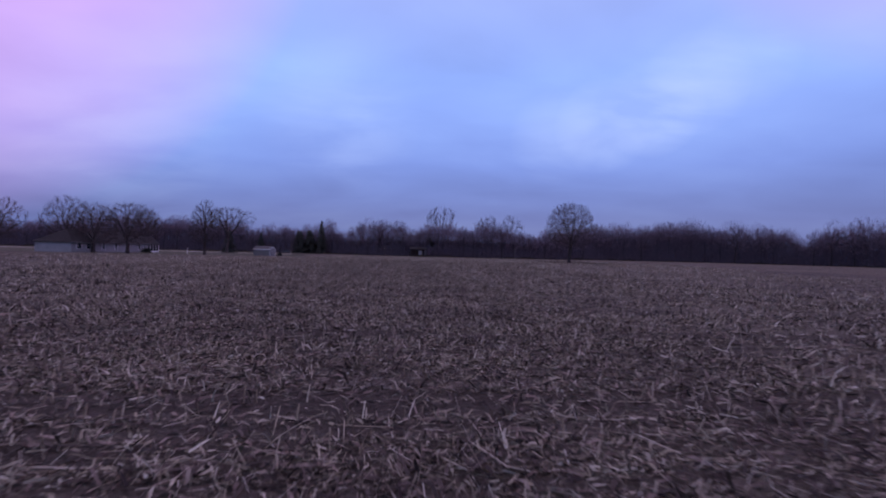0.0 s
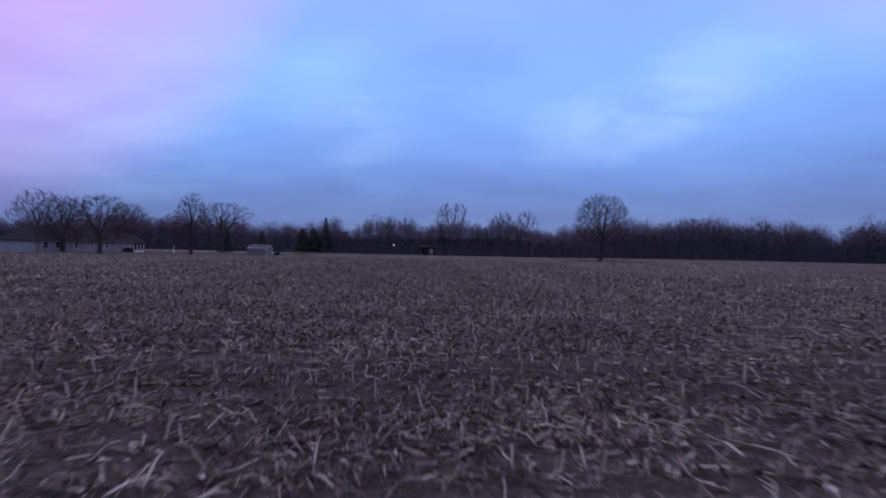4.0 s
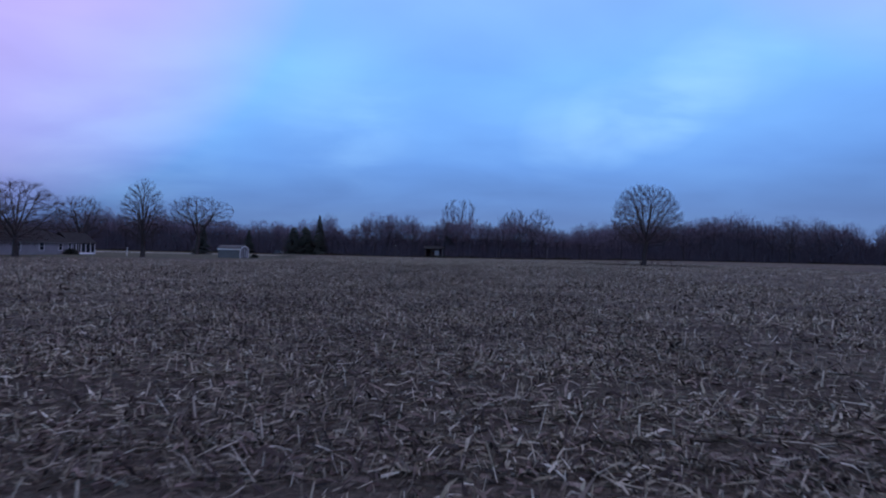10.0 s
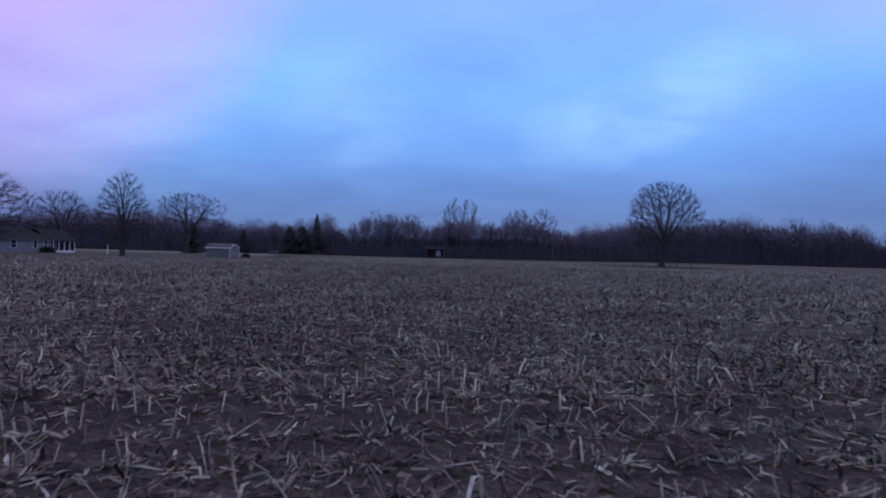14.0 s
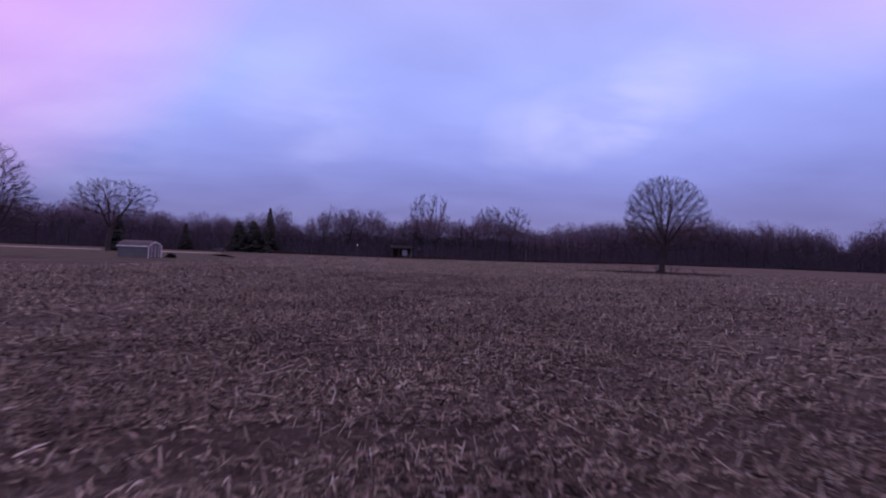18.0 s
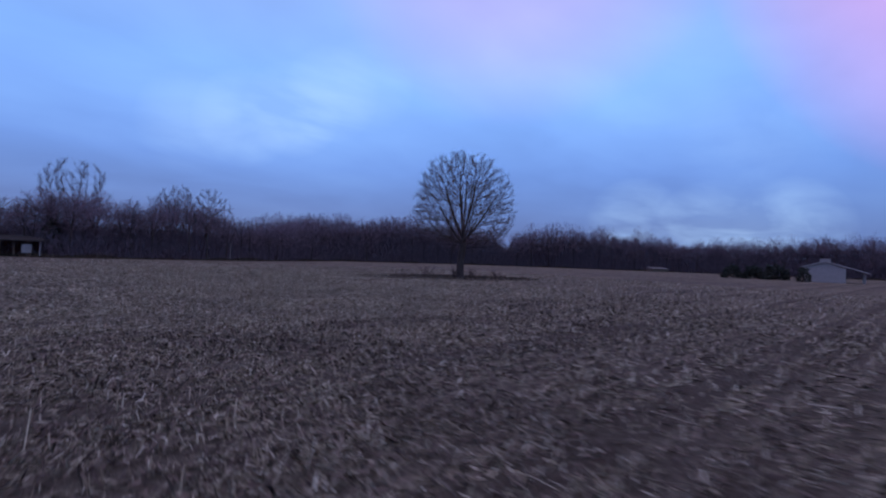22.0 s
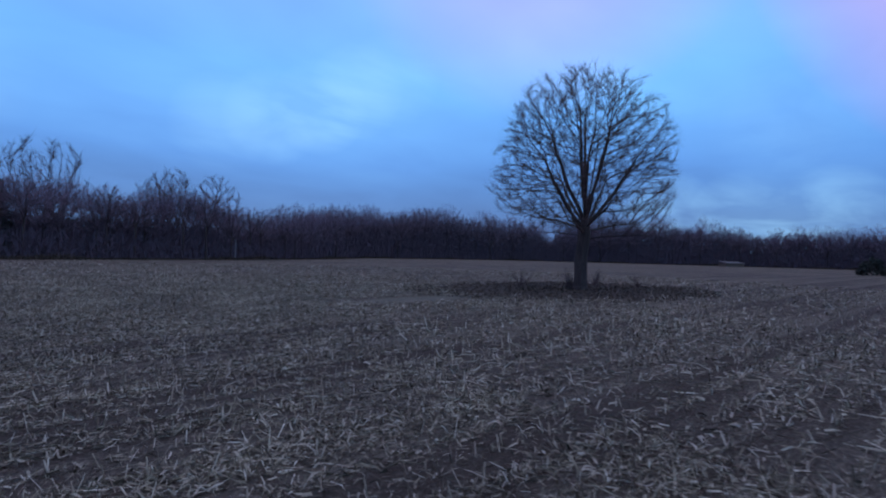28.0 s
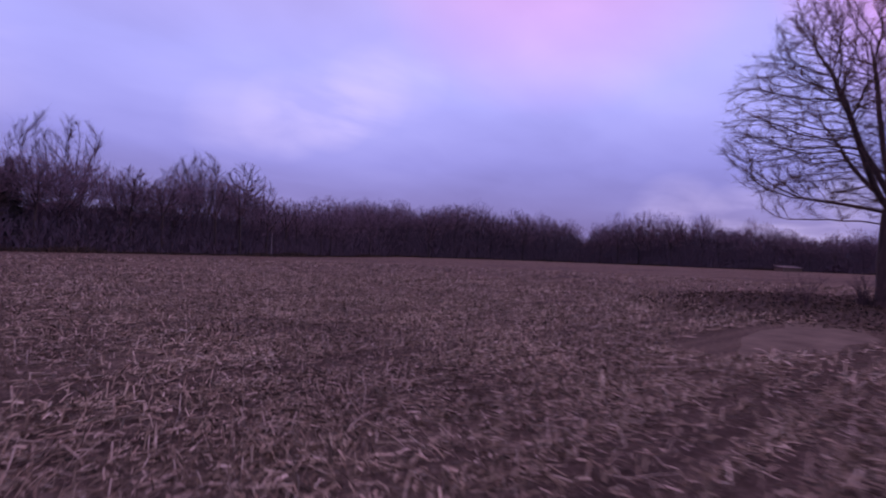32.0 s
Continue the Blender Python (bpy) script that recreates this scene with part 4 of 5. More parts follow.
def ranch_house():
    """Single-storey house; its long wall looks along +x over the field, local y runs north."""
    ob = thing("ranch_house", pose(-93.0, 126.5, 0), "long single-storey grey house with white-framed windows", "house")
    L, W, h = 31.0, 9.0, 2.6
    g = Geo()
    g.box(-0.2, 0, 0, L, 0, h)
    part("wall", g, M_SIDING, ob, "light grey siding")
    g = Geo()
    g.box(-W, -W + 0.2, 0, L, 0, h)
    part("wall", g, M_SIDING, ob)
    for y in (0, L - 0.2):
        g = Geo()
        g.box(-W + 0.2, -0.2, y, y + 0.2, 0, h)
        part("end_wall", g, M_SIDING, ob)
    for i in range(11):
        b = Geo()
        b.box(0.002, 0.022, 0, L, 0.1 + i * 0.22, 0.1 + i * 0.22 + 0.205)
        part("siding_board", b, M_SIDING, ob)
    r = Geo()
    o, k = 0.4, W / 2
    eave = [(o, -o, h - 0.2), (o, L + o, h - 0.2), (-W - o, L + o, h - 0.2), (-W - o, -o, h - 0.2)]
    v = eave + [(x, y, z + 0.16) for x, y, z in eave] + [(-k, k, h + 3.3), (-k, L - k, h + 3.3)]
    r.add(v, [(0, 3, 2, 1), (0, 1, 5, 4), (1, 2, 6, 5), (2, 3, 7, 6), (3, 0, 4, 7), (4, 5, 9, 8), (5, 6, 9), (6, 7, 8, 9), (7, 4, 8)])
    part("roof", r, M_ROOF, ob, "dark shingled hip roof")
    f = Geo()
    f.box(0.402, 0.46, -0.4, L + 0.4, h - 0.22, h - 0.04)
    part("fascia", f, M_SHEDWALL, ob, "grey eaves board")
    for y, w, hh in ((2.6, 1.6, 1.3), (6.0, 1.5, 1.3), (11.5, 1.0, 1.4), (16.5, 0.9, 1.3), (22.0, 1.1, 1.5), (27.0, 0.9, 1.4), (29.6, 0.8, 1.4)):
        window(ob, 0.022, y, 0.95, w, hh, "x", M_WHITE)
    c = Geo()
    c.box(-5.0, -4.2, 15.0, 15.8, h + 2.4, h + 4.2)
    part("chimney", c, M_DARKWOOD, ob)


ranch_house()


def sunroom():
    ob = thing("sunroom", pose(-94.0, 157.9, 0), "white-framed glazed sunroom at the end of the grey house", "sunroom")
    L, W, h = 7.6, 5.5, 2.65
    g = Geo()
    g.box(-W, 0, 0, L, 0, 0.45)
    part("base_wall", g, M_WHITE, ob, "white panelled base")
    n = 5
    step = L / n
    for i in range(n + 1):
        p = Geo()
        p.box(-0.16, 0.02, min(max(i * step - 0.09, 0), L - 0.18), min(max(i * step - 0.09, 0), L - 0.18) + 0.18, 0.45, h)
        part("post", p, M_WHITE, ob)
    for i in range(n):
        p = Geo()
        p.box(-0.10, -0.07, i * step + 0.1, (i + 1) * step - 0.1, 0.45, h - 0.09)
        part("pane", p, M_GLASS, ob)
        if i > 1:
            continue
        m = Geo()
        m.box(-0.07, -0.03, i * step + step / 2 - 0.03, i * step + step / 2 + 0.03, 0.45, h - 0.09)
        part("mullion", m, M_WHITE, ob)
    t = Geo()
    t.box(-0.16, 0.03, 0, L, h - 0.09, h)
    part("head_beam", t, M_WHITE, ob)
    back = Geo()
    back.box(-W, -W + 0.2, 0, L, 0.45, h)
    back.box(-W + 0.2, -0.16, L - 0.15, L, 0.45, h)
    part("back_wall", back, M_SIDING, ob)
    r = part("roof", prism_roof(L, W / 2, h + 0.02, h + 2.3, 0.3, 0.12), M_ROOF, ob, "dark shingled roof")
    r.location.x = -W / 2


sunroom()


def shrub(at, w, h, seed, label, material=M_NEEDLE, name="shrub"):
    r = np.random.default_rng(seed)
    ob = thing(name, pose(*at, 0), label, "shrub")
    st, lf = Geo(), Geo()
    for i in range(14):
        a, k = r.uniform(0, 6.28), r.uniform(0.2, 0.9)
        tip = np.array((math.cos(a) * w / 2 * k, math.sin(a) * w / 2 * k, h * math.sqrt(1 - k * k * 0.8) * r.uniform(0.8, 1)))
        st.tube(curve(np.array((0, 0, -0.05)), tip, np.array((0, 0, h * 0.3)), 5, r, 0.03), 0.03 * np.linspace(1, 0.3, 5), 4)
    for i in range(700):
        d = r.normal(0, 1, 3)
        d /= np.linalg.norm(d)
        d[2] = abs(d[2])
        c = d * (w / 2, w / 2, h) * r.uniform(0.55, 1.0) ** 0.6 * r.uniform(0.85, 1.05)
        e = d + r.normal(0, 0.6, 3)
        lf.sliver(c, c + e * 0.35 * max(1, w / 3), 0.16 * max(1, w / 3), np.cross(e, r.normal(0, 1, 3)))
    part("stems", st, M_BARK, ob)
    part("crown", lf, material, ob)


shrub((-92.0, 155.3), 2.2, 1.0, 2, "low dark evergreen shrub against the grey house")
shrub((-53.0, 159.8), 0.8, 0.28, 9, "low heap of dark brush beside the shed")


def white_house():
    """A low house whose white gable end looks over the field."""
    ob = thing("white_house", pose(166.7, 154.2, 0, 0, 0, -77), "low white house with a broad shallow gable", "house")
    half, L, h = 9.8, 14.0, 3.0
    part("gable_wall", gable_wall(4.8, 0, [(4.8, h + 1.45), (0, h + 3.0)], 0, 0.25), M_PALEWALL, ob, "white boarded gable")
    part("gable_wall", gable_wall(4.8, 0, [(4.8, h + 1.45), (0, h + 3.0)], L - 0.25, 0.25), M_PALEWALL, ob)
    for sx in (-1, 1):
        g = Geo()
        g.box(*sorted((sx * 4.8, sx * 4.55)), 0.25, L - 0.25, 0, h + 1.45)
        part("side_wall", g, M_DARKWOOD, ob)
        for y in (0.3, L * 0.5, L - 0.5) if sx > 0 else ():
            p = Geo()
            p.box(*sorted((sx * (half - 0.5), sx * (half - 0.75))), y, y + 0.25, 0, h + 0.1)
            part("porch_post", p, M_PALEWALL, ob)
    part("roof", prism_roof(L, half, h, h + 3.2, 0.5, 0.18, short=6.0), M_ROOF, ob, "dark shingled roof")
    f = Geo()
    for sx in (-1, 1):
        x0, z0, x1, z1 = (half + 0.5 if sx > 0 else -6.0), (h - 0.15 if sx > 0 else h + 1.24), 0.0, h + 3.2
        v = [(x0, -0.56, z0 + 0.2), (x1, -0.56, z1 + 0.2), (x1, -0.56, z1 - 0.12), (x0, -0.56, z0 - 0.12)]
        f.add(v + [(x, -0.505, z) for x, _, z in v], [(0, 1, 2, 3), (7, 6, 5, 4), (0, 4, 5, 1), (1, 5, 6, 2), (2, 6, 7, 3), (3, 7, 4, 0)])
    part("rake_board", f, M_PALEWALL, ob, "pale rake boards")
    c = Geo()
    c.box(-1.3, 1.3, 4.0, 5.2, h + 2.6, h + 4.1)
    part("chimney", c, M_PALEWALL, ob, "broad pale chimney")


white_house()
for at, w, hh, sd in (((173.0, 182.0), 5.5, 4.4, 12), ((158.6, 157.2), 3.4, 4.4, 13), ((176.0, 176.0), 6.5, 4.0, 14), ((174.0, 169.0), 7.0, 4.4, 15)):
    shrub(at, w, hh, sd, "dark rounded evergreen bush beside the white house", name="evergreen_bush")


def far_shed():
    ob = thing("far_shed", pose(283.0, 264.0, 0, 0, 0, -20), "low weathered shed with a pale sheet roof before the far wood", "shed")
    W, D, h = 12.0, 5.0, 1.7
    for y in (0, D - 0.2):
        g = Geo()
        g.box(-W / 2, W / 2, y, y + 0.2, 0, h)
        part("wall", g, M_DARKWOOD, ob)
    for x in (-W / 2, W / 2 - 0.2):
        g = Geo()
        g.box(x, x + 0.2, 0.2, D - 0.2, 0, h)
        part("wall", g, M_DARKWOOD, ob)
    r = Geo()
    v = [(-W / 2 - 0.4, -0.4, h), (W / 2 + 0.4, -0.4, h), (W / 2 + 0.4, D + 0.4, h + 1.0), (-W / 2 - 0.4, D + 0.4, h + 1.0)]
    r.add(v + [(x, y, z + 0.2) for x, y, z in v], [(3, 2, 1, 0), (4, 5, 6, 7), (0, 1, 5, 4), (1, 2, 6, 5), (2, 3, 7, 6), (3, 0, 4, 7)])
    part("roof", r, M_SHEDROOF, ob, "weathered sheet roof")


far_shed()


def red_shelter():
    """An open-fronted dark red shelter at the wood's edge."""
    ob = thing("red_shelter", pose(-15.8, 263.0, 0, 0, 0, 4), "dark red open-fronted shelter with a broad low roof", "shelter")
    W, D, h = 7.4, 6.0, 3.7
    b = Geo()
    b.box(-W / 2, W / 2, D - 0.2, D, 0, h)
    part("back_wall", b, M_BARNWALL, ob)
    for x0 in (-W / 2, W / 2 - 0.2):
        g = Geo()
        g.box(x0, x0 + 0.2, 2.5, D - 0.2, 0, h)
        part("side_wall", g, M_BARNWALL, ob)
    for x in (-W / 2, -W / 6, W / 6, W / 2 - 0.22):
        p = Geo()
        p.box(x, x + 0.22, 0, 0.22, 0, h)
        part("post", p, M_SIDING if x > W / 3 else M_DARKWOOD, ob)
    r = Geo()
    v = [(-W / 2 - 0.6, -0.9, h), (W / 2 + 0.6, -0.9, h), (W / 2 + 0.6, D + 0.4, h + 1.2), (-W / 2 - 0.6, D + 0.4, h + 1.2)]
    r.add(v + [(x, y, z + 0.25) for x, y, z in v], [(3, 2, 1, 0), (4, 5, 6, 7), (0, 1, 5, 4), (1, 2, 6, 5), (2, 3, 7, 6), (3, 0, 4, 7)])
    part("roof", r, M_ROOF, ob, "dark weathered sheet roof")
    d = bevel_box(0.2, 2.1, -0.05, 0.05, 1.0, 3.0, 0.02)
    part("panel", d, M_SIDING, ob, "white panel under the roof")
    for x in (0.4, 1.8):
        p = Geo()
        p.box(x, x + 0.12, 0.052, 0.15, 0, 2.9)
        part("panel_leg", p, M_DARKWOOD, ob)


red_shelter()


def yard_lamp():
    ob = thing("yard_lamp", pose(-32.2, 258.9, 0), "lit yard lamp on a wooden pole before the wood", "lamp")
    p = Geo()
    p.tube([(0, 0, -0.1), (0, 0, 2.5), (0, 0, 4.9)], (0.11, 0.10, 0.085), 8, True)
    part("pole", p, M_DARKWOOD, ob)
    a = Geo()
    a.tube([(0, 0, 4.6), (0, -0.35, 4.75), (0, -0.7, 4.7)], (0.03, 0.03, 0.03), 6, True)
    part("arm", a, M_DARKWOOD, ob)
    g = Geo()
    bm = bmesh.new()
    bmesh.ops.create_uvsphere(bm, u_segments=12, v_segments=8, radius=0.14)
    bm.verts.index_update()
    g.add([(v.co.x, v.co.y - 0.7, v.co.z * 0.8 + 4.45) for v in bm.verts], [[v.index for v in f.verts] for f in bm.faces])
    bm.free()
    part("globe", g, M_LAMP, ob, "glowing white lamp globe")


yard_lamp()


def post(name, at, h, r, material, label, category="post"):
    ob = thing(name, pose(*at, 0), label, category)
    p = Geo()
    p.tube([(0, 0, -0.1), (0, 0, h * 0.5), (0.03, 0, h)], (r, r * 0.95, r * 0.85), 8, True)
    part("shaft", p, material, ob)
    c = Geo()
    c.box(-r * 1.5, r * 1.5 + 0.03, -r * 1.5, r * 1.5, h, h + 0.08)
    part("cap", c, material, ob)


post("pale_post", (37.0, 284.0), 5.4, 0.10, M_SIDING, "pale pole standing before the wood")
post("sign_post", (-79.2, 154.8), 1.75, 0.07, M_WHITE, "short white post standing on the lawn")
post("wooden_post", (-81.0, 262.0), 6.5, 0.10, M_DARKWOOD, "dark wooden pole before the conifers")


def parked_car(at, turn, label):
    ob = thing("parked_car", pose(*at, 0, 0, 0, turn), label, "car")
    bm = bmesh.new()
    prof = [(-2.2, 0.35), (-2.2, 0.85), (-1.9, 0.98), (-1.2, 1.02), (-0.7, 1.5), (0.9, 1.5), (1.6, 1.05), (2.15, 0.95), (2.2, 0.35)]
    a = [bm.verts.new((x, -0.85 if z < 1.1 else -0.7, z)) for x, z in prof]
    b = [bm.verts.new((x, 0.85 if z < 1.1 else 0.7, z)) for x, z in prof]
    n = len(prof)
    bm.faces.new(a)
    bm.faces.new(b[::-1])
    for i in range(n):
        bm.faces.new((a[i], b[i], b[(i + 1) % n], a[(i + 1) % n]))
    bmesh.ops.recalc_face_normals(bm, faces=bm.faces[:])
    bmesh.ops.bevel(bm, geom=bm.edges[:], offset=0.06, segments=2, affect="EDGES")
    bm.verts.index_update()
    g = Geo()
    g.add([v.co[:] for v in bm.verts], [[v.index for v in f.verts] for f in bm.faces])
    bm.free()
    part("body", g, M_CARPAINT, ob)
    for sy in (-1, 1):
        w = Geo()
        v = [(-0.62, sy * 0.79, 1.42), (0.85, sy * 0.79, 1.42), (1.3, sy * 0.86, 1.08), (-1.0, sy * 0.86, 1.08)]
        w.add(v + [(x, y - sy * 0.03, z) for x, y, z in v], [(0, 1, 2, 3), (7, 6, 5, 4), (0, 4, 5, 1), (1, 5, 6, 2), (2, 6, 7, 3), (3, 7, 4, 0)])
        part("side_window", w, M_GLASS, ob)
        for x in (-1.4, 1.4):
            t = Geo()
            a2 = np.linspace(0, 2 * np.pi, 17)[:-1]
            v = [(x + 0.33 * math.cos(q), sy * 0.80, 0.33 + 0.33 * math.sin(q)) for q in a2] + [(x + 0.33 * math.cos(q), sy * 0.92, 0.33 + 0.33 * math.sin(q)) for q in a2]
            t.add(v, [tuple(range(16)), tuple(range(31, 15, -1))] + [(i, i + 16, (i + 1) % 16 + 16, (i + 1) % 16) for i in range(16)])
            part("wheel", t, M_RUBBER, ob)


parked_car((-83.9, 263.0), 8, "grey parked car on the grass before the conifers")


# ---- stubble and straw ----
LANE = np.array([(-1.5, 3), (-6, 31), (-8.3, 45), (-10, 56), (-13, 95), (-12.5, 114), (-9, 128), (2, 142), (1, 152), (2, 164), (9, 178)], float)


def lane_distance(x, y):
    best = np.full(len(x), 1e9)
    for (ax, ay), (bx, by) in zip(LANE[:-1], LANE[1:]):
        dx, dy = bx - ax, by - ay
        t = np.clip(((x - ax) * dx + (y - ay) * dy) / (dx * dx + dy * dy), 0, 1)
        best = np.minimum(best, np.hypot(x - ax - t * dx, y - ay - t * dy))
    return best


def waves(x, y, r, n=10, lo=0.05, hi=0.6, stretch=0.35):
    """A soft uneven field of values near 0, drawn out along the rows."""
    out = np.zeros(len(x))
    for _ in range(n):
        k = r.uniform(lo, hi)
        a = r.uniform(0, 6.283)
        out += np.sin(k * (math.cos(a) * stretch * x + math.sin(a) * y) * 6.283 + r.uniform(0, 6.283))
    return out / math.sqrt(n / 2)


def bare(x, y):
    """Ground with no straw: under the lone tree and on the lawn."""
    near = np.hypot((x - TREE_AT[0] + 1.0) / 13.0, (y - TREE_AT[1] - 0.6) / 9.0)
    under = near < 0.82 + 0.4 * np.random.default_rng(6).uniform(0, 1, len(x))
    under |= np.hypot((x - 20.5) / 7.5, (y - 169.0) / 1.9) < 0.95
    lawn = (x < -44 - 0.0 * y) & (y > 122)
    return under | lawn


def scatter(r, density, near, far, box):
    x0, x1, y0, y1 = box
    n = int(density * (x1 - x0) * (y1 - y0))
    x, y = r.uniform(x0, x1, n), r.uniform(y0, y1, n)
    d = lane_distance(x, y)
    keep = (d >= near) & (d < far)
    x, y = x[keep], y[keep]
    w = waves(x, y, np.random.default_rng(9))
    row = (y * math.cos(ROW_TURN) - x * math.sin(ROW_TURN)) / ROW_GAP
    ridge = np.cos(2 * np.pi * row)
    line = np.floor(row + 0.5)
    each = np.modf(np.abs(np.sin(line * 12.9898)) * 43758.5)[0]
    wheel = np.where(np.mod(line, 8) < 1, 0.26, 1.0)
    keep = (r.uniform(0, 1, len(x)) < np.clip((0.58 + 0.24 * w + 0.36 * ridge + 0.4 * (each - 0.5)) * wheel * np.interp(y, (110, 140), (0.68, 1.25)), 0.1, 1)) & ~bare(x, y)
    return x[keep], y[keep]


def headings(r, n):
    """Ways for lying straw: half along the rows, half at random."""
    along = r.normal(0, 0.75, n) + np.where(r.uniform(0, 1, n) < 0.5, 0, np.pi) + ROW_TURN
    return np.where(r.uniform(0, 1, n) < 0.45, along, r.uniform(0, 2 * np.pi, n))


def blades(r, x, y, grow_by, name, label, material=M_LEAF, category="straw"):
    """Bent leaf blades and husks lying on the ground, some standing up at one end."""
    n = len(x)
    a = headings(r, n)
    ln = r.gamma(5.0, 0.030, n) * grow_by ** 0.5 + 0.05
    wd = r.uniform(0.007, 0.018, n) * grow_by
    up0 = np.where(r.uniform(0, 1, n) < 0.30, r.uniform(0.25, 1.1, n), r.normal(0.05, 0.12, n))
    up1 = up0 - r.uniform(0.0, 0.9, n)
    d0 = np.stack([np.cos(a) * np.cos(up0), np.sin(a) * np.cos(up0), np.sin(up0)], 1)
    a1 = a + r.normal(0, 0.5, n)
    d1 = np.stack([np.cos(a1) * np.cos(up1), np.sin(a1) * np.cos(up1), np.sin(up1)], 1)
    p0 = np.stack([x, y, r.uniform(0.003, 0.05, n)], 1)
    p1 = p0 + d0 * (ln * 0.55)[:, None]
    p2 = p1 + d1 * (ln * 0.45)[:, None]
    p1[:, 2] = np.maximum(p1[:, 2], 0.008)
    p2[:, 2] = np.maximum(p2[:, 2], 0.005)
    tw = r.normal(0, 0.6, n)
    side = np.stack([-np.sin(a) * np.cos(tw), np.cos(a) * np.cos(tw), np.sin(tw)], 1) * wd[:, None]
    v = np.stack([p0 - side, p0 + side, p1 + side * 1.1, p1 - side * 1.1, p2], 1).reshape(-1, 3)
    loops = (np.arange(n)[:, None] * 5 + np.array([0, 1, 2, 3, 3, 2, 4])[None]).ravel()
    ob = new(name, fast_mesh(name, v, loops, np.tile([4, 3], n), material))
    tagged(ob, label, category, kind="stuff")


def straws(r, x, y, grow_by, name, label):
    """Narrow broken stalks and strips, lying or leaning."""
    n = len(x)
    a = headings(r, n)
    ln = r.gamma(3.0, 0.040, n) * grow_by ** 0.5 + 0.04
    wd = r.uniform(0.0035, 0.0085, n) * grow_by
    up = np.where(r.uniform(0, 1, n) < 0.36, r.uniform(0.2, 1.25, n), np.abs(r.normal(0.03, 0.10, n)))
    d = np.stack([np.cos(a) * np.cos(up), np.sin(a) * np.cos(up), np.sin(up)], 1)
    p0 = np.stack([x, y, r.uniform(0.004, 0.06, n)], 1)
    p1 = p0 + d * ln[:, None]
    tw = r.normal(0, 0.7, n)
    side = np.stack([-np.sin(a) * np.cos(tw), np.cos(a) * np.cos(tw), np.sin(tw)], 1) * wd[:, None]
    v = np.stack([p0 - side, p0 + side, p1 + side * 0.85, p1 - side * 0.85], 1).reshape(-1, 3)
    ob = new(name, fast_mesh(name, v, np.arange(4 * n), np.full(n, 4), M_STRAW))
    tagged(ob, label, "straw", kind="stuff")


def fallen_stalks(r, x, y, name, label):
    """Long crooked stalks lying across the litter, three-sided and bent at their joints."""
    n = len(x)
    a, up = r.uniform(0, 2 * np.pi, n), np.where(r.uniform(0, 1, n) < 0.3, r.uniform(0.2, 0.7, n), r.uniform(0.0, 0.12, n))
    ln, rad = r.uniform(0.10, 0.26, n), r.uniform(0.006, 0.012, n)
    p = np.stack([x, y, r.uniform(0.02, 0.06, n)], 1)
    rings = []
    for k in range(4):
        c, d = np.stack([-np.sin(a), np.cos(a), np.zeros(n)], 1), np.array((0, 0, 1.0))
        w = (rad * (1.0, 0.95, 0.85, 0.6)[k])[:, None]
        rings.append(np.stack([p + c * w, p - c * w * 0.5 + d * w * 0.87, p - c * w * 0.5 - d * w * 0.87], 1))
        p = p + np.stack([np.cos(a) * np.cos(up), np.sin(a) * np.cos(up), np.sin(up)], 1) * ln[:, None]
        p[:, 2] = np.maximum(p[:, 2], 0.015)
        a, up = a + r.normal(0, 0.32, n), up * 0.5 + r.normal(0, 0.18, n)
    v = np.stack(rings, 1).reshape(-1, 3)
    quads = [q for k in range(3) for j in range(3) for q in (3 * k + j, 3 * k + (j + 1) % 3, 3 * k + 3 + (j + 1) % 3, 3 * k + 3 + j)]
    loops = (np.arange(n)[:, None] * 12 + np.array(quads)[None]).ravel()
    ob = new(name, fast_mesh(name, v, loops, np.full(9 * n, 4), M_STALK))
    tagged(ob, label, "stalks", kind="stuff")


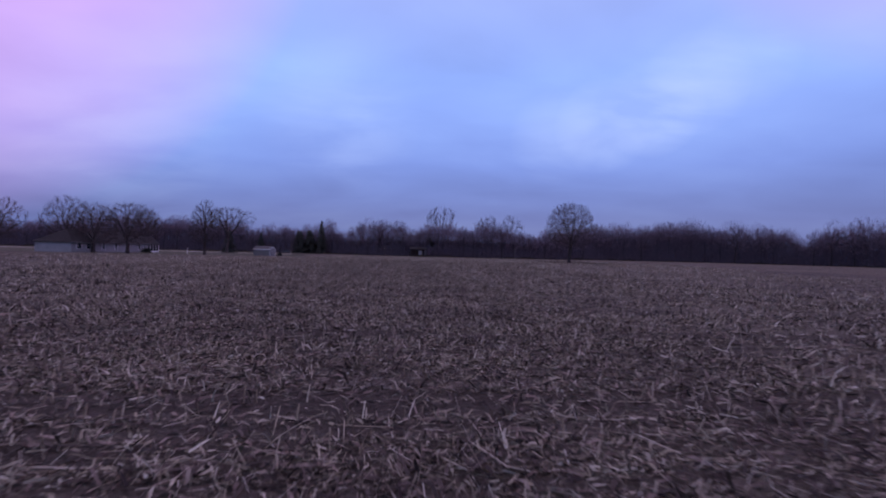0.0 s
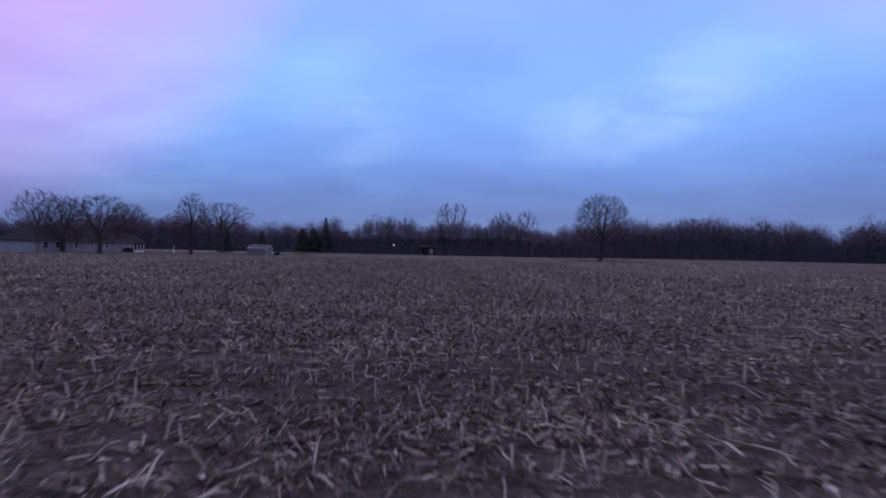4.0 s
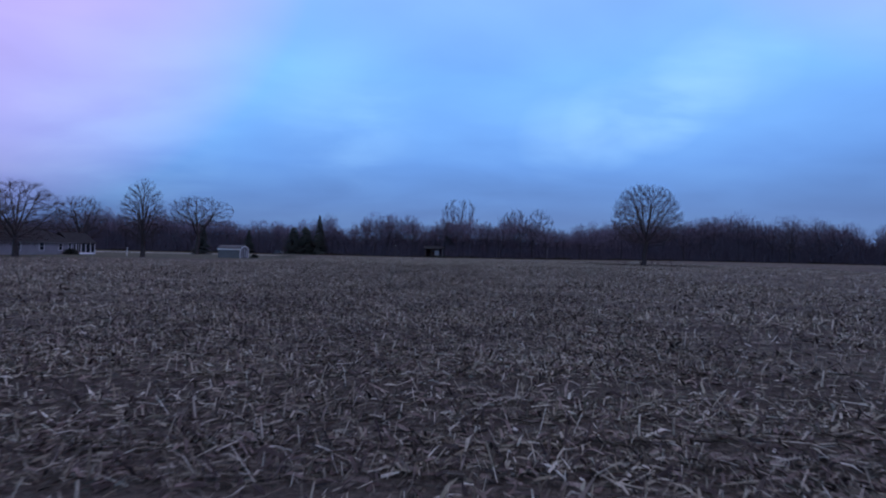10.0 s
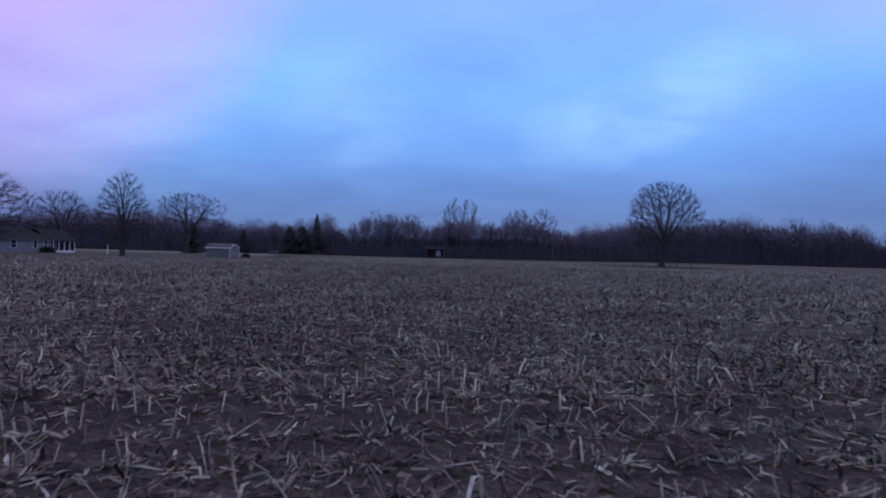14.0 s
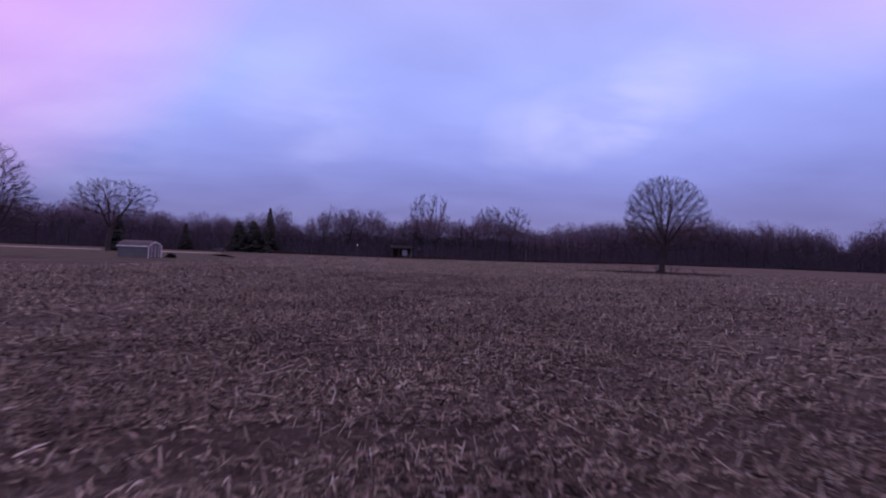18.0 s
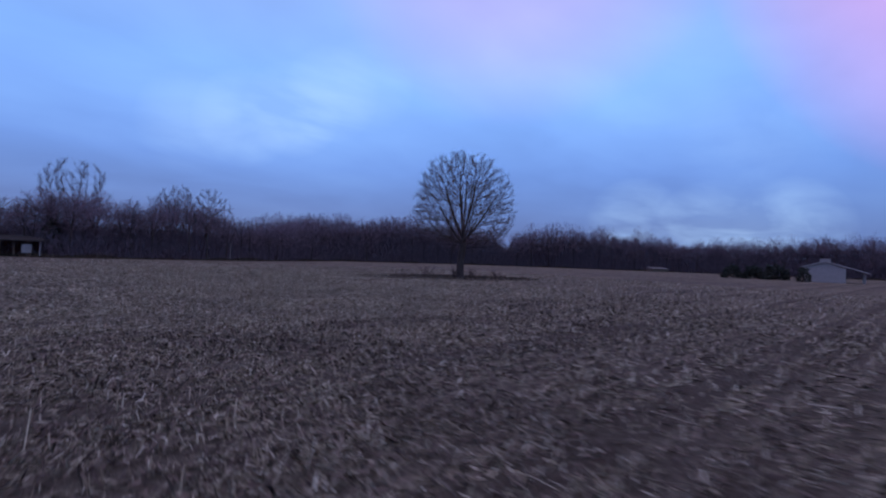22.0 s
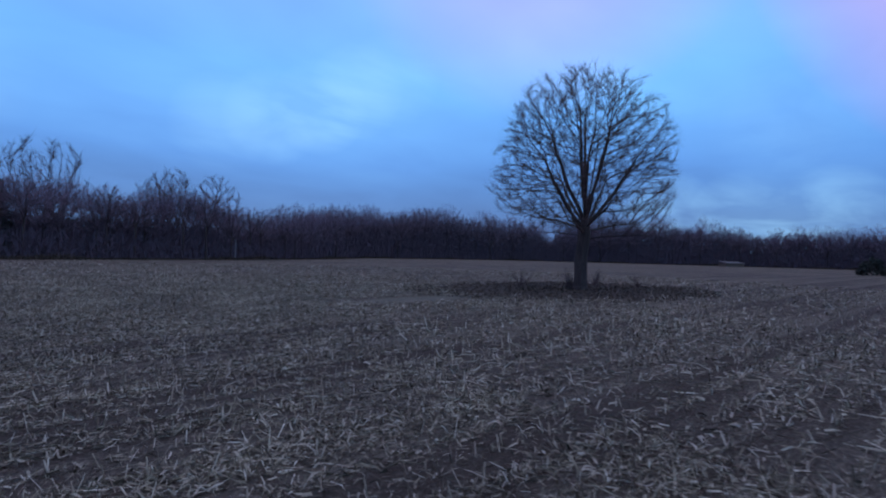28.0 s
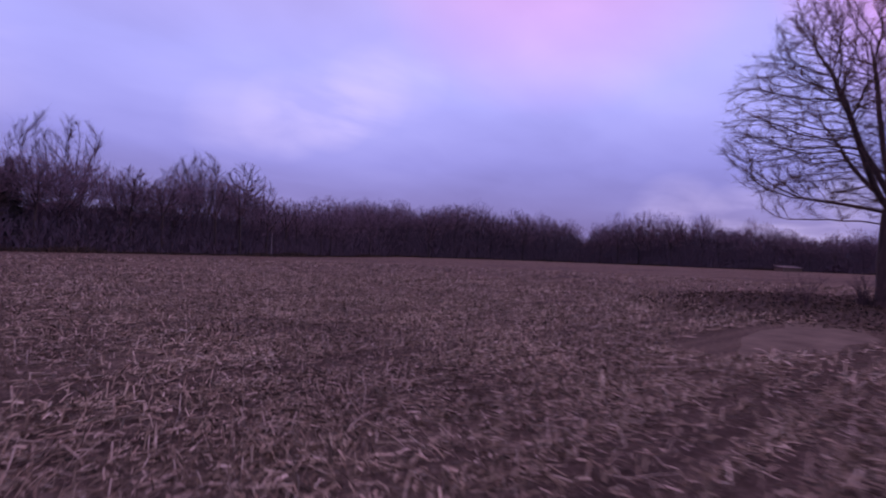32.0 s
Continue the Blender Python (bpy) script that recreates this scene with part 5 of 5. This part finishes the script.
def stubble(r, near, far, step, box, grow_by, name, label):
    """Cut stalks standing in rows, many of them leaning or broken."""
    x0, x1, y0, y1 = box
    c, s = math.cos(ROW_TURN), math.sin(ROW_TURN)
    rows = np.arange(y0 - 20, y1 + 20, ROW_GAP)
    cols = np.arange(x0 - 20, x1 + 20, step)
    U, V = np.meshgrid(cols, rows)
    u = U.ravel() + r.normal(0, step * 0.45, U.size)
    v = V.ravel() + r.normal(0, 0.06, U.size)
    x, y = u * c - v * s, u * s + v * c
    d = lane_distance(x, y)
    w = waves(x, y, np.random.default_rng(19), lo=0.03, hi=0.3)
    keep = (d >= near) & (d < far) & (x > x0) & (x < x1) & (y > y0) & (y < y1) & (r.uniform(0, 1, len(x)) < np.clip(0.66 + 0.22 * w, 0.15, 0.95)) & ~bare(x, y)
    x, y = x[keep], y[keep]
    n = len(x)
    h = r.uniform(0.08, 0.29, n) * r.choice([1.0, 1.0, 0.6, 1.2], n)
    lean = np.abs(r.normal(0, 0.38, n))
    a = r.uniform(0, 2 * np.pi, n)
    axis = np.stack([np.cos(a) * np.sin(lean), np.sin(a) * np.sin(lean), np.cos(lean)], 1)
    r0 = r.uniform(0.008, 0.015, n) * grow_by
    base = np.stack([x, y, np.full(n, -0.02)], 1)
    top = base + axis * h[:, None]
    v = []
    for ring, k in ((base, 1.25), (top, 0.9)):
        for j in range(3):
            t = 2.094 * j + a
            v.append(ring + np.stack([np.cos(t), np.sin(t), 0 * t + (0.4 if ring is top and j == 0 else 0)], 1) * (r0 * k)[:, None])
    v = np.stack(v, 1).reshape(-1, 3)
    i = np.arange(n)[:, None] * 6
    loops = (i + np.array([0, 1, 4, 3, 1, 2, 5, 4, 2, 0, 3, 5, 3, 4, 5])[None]).ravel()
    sizes = np.tile([4, 4, 4, 3], n)
    ob = new(name, fast_mesh(name, v, loops, sizes, M_STALK))
    tagged(ob, label, "stubble", kind="stuff")


r = np.random.default_rng(2024)
LIT, HUSK = "narrow broken straw covering the dark soil", "matted pale corn leaves and husks on dark soil"
x, y = scatter(r, 230, 0, 8.5, (-25, 21, -2, 189))
straws(r, x, y, 1.0, "straw_litter", LIT)
x, y = scatter(r, 90, 0, 8.5, (-25, 21, -2, 189))
blades(r, x, y, 1.0, "corn_husks", HUSK)
x, y = scatter(r, 56, 8.5, 28, (-44, 40, -2, 210))
straws(r, x, y, 1.9, "straw_litter", LIT)
x, y = scatter(r, 14, 8.5, 28, (-44, 40, -2, 210))
blades(r, x, y, 1.5, "corn_husks", HUSK)
x, y = scatter(r, 7, 28, 70, (-85, 85, 0, 250))
straws(r, x, y, 4.0, "straw_litter", "pale straw scattered over the far field")
x, y = scatter(r, 150, 0, 8.5, (-25, 13, -2, 130))
blades(r, x, y, 1.25, "weathered_leaves", "dark weathered corn leaves matted over the soil", M_OLDLEAF)
x, y = scatter(r, 22, 8.5, 28, (-44, 30, -2, 135))
blades(r, x, y, 2.0, "weathered_leaves", "dark weathered corn leaves matted over the soil", M_OLDLEAF)
q, w = r.uniform(0, 2 * np.pi, 14000), r.uniform(0, 1, 14000) ** 0.6 * 1.25
blades(r, TREE_AT[0] - 1.0 + 13.0 * w * np.cos(q), TREE_AT[1] + 0.6 + 9.0 * w * np.sin(q), 1.7, "fallen_leaves", "dark fallen leaves and dead grass under the lone tree", M_DEADLEAF, "leaves")
x, y = scatter(r, 3.2, 0, 13, (-30, 26, -2, 189))
fallen_stalks(r, x, y, "fallen_stalks", "long crooked corn stalks lying across the litter")
stubble(r, 0, 11, 0.19, (-27, 23, -2, 191), 1.0, "corn_stubble", "cut corn stalks standing and leaning in rows")
stubble(r, 11, 36, 0.42, (-52, 48, -2, 218), 1.5, "corn_stubble", "cut corn stalks standing and leaning in rows")


# ---- bare saplings in the litter under the lone tree ----
def sapling(at, h, w, seed, label):
    r = np.random.default_rng(seed)
    ob = thing("sapling", pose(*at, 0), label, "shrub", "saplings under the lone tree")
    g, f = Geo(), Geo()
    for i in range(9):
        a = r.uniform(0, 6.283)
        tip = np.array((math.cos(a) * w / 2, math.sin(a) * w / 2, h)) * r.uniform(0.5, 1.0, 3)
        p = curve(np.array((0, 0, -0.03)), tip, np.array((0, 0, h * 0.35)), 5, r, 0.05)
        g.tube(p, 0.022 * np.linspace(1, 0.3, 5), 4)
        for q in range(16):
            c0 = p[r.integers(1, 5)]
            e = r.normal(0, 0.6, 3) + (0, 0, 0.5) + tip / (np.linalg.norm(tip) + 1e-9) * 0.6
            f.sliver(c0, c0 + e * r.uniform(0.2, 0.6), 0.016, perp(e, r))
    part("stems", g, M_TWIG, ob)
    part("crown", f, M_TWIG, ob)


for dx, dy, h, w, sd in ((-5.6, 2.2, 1.9, 2.6, 1), (4.0, 1.5, 1.7, 2.2, 2), (1.6, -0.6, 1.6, 1.4, 3), (-3.4, 4.0, 1.4, 2.0, 4), (6.0, -2.0, 1.3, 2.0, 5)):
    sapling((TREE_AT[0] + dx, TREE_AT[1] + dy), h, w, sd, "thin bare sapling growing in the litter under the tree")
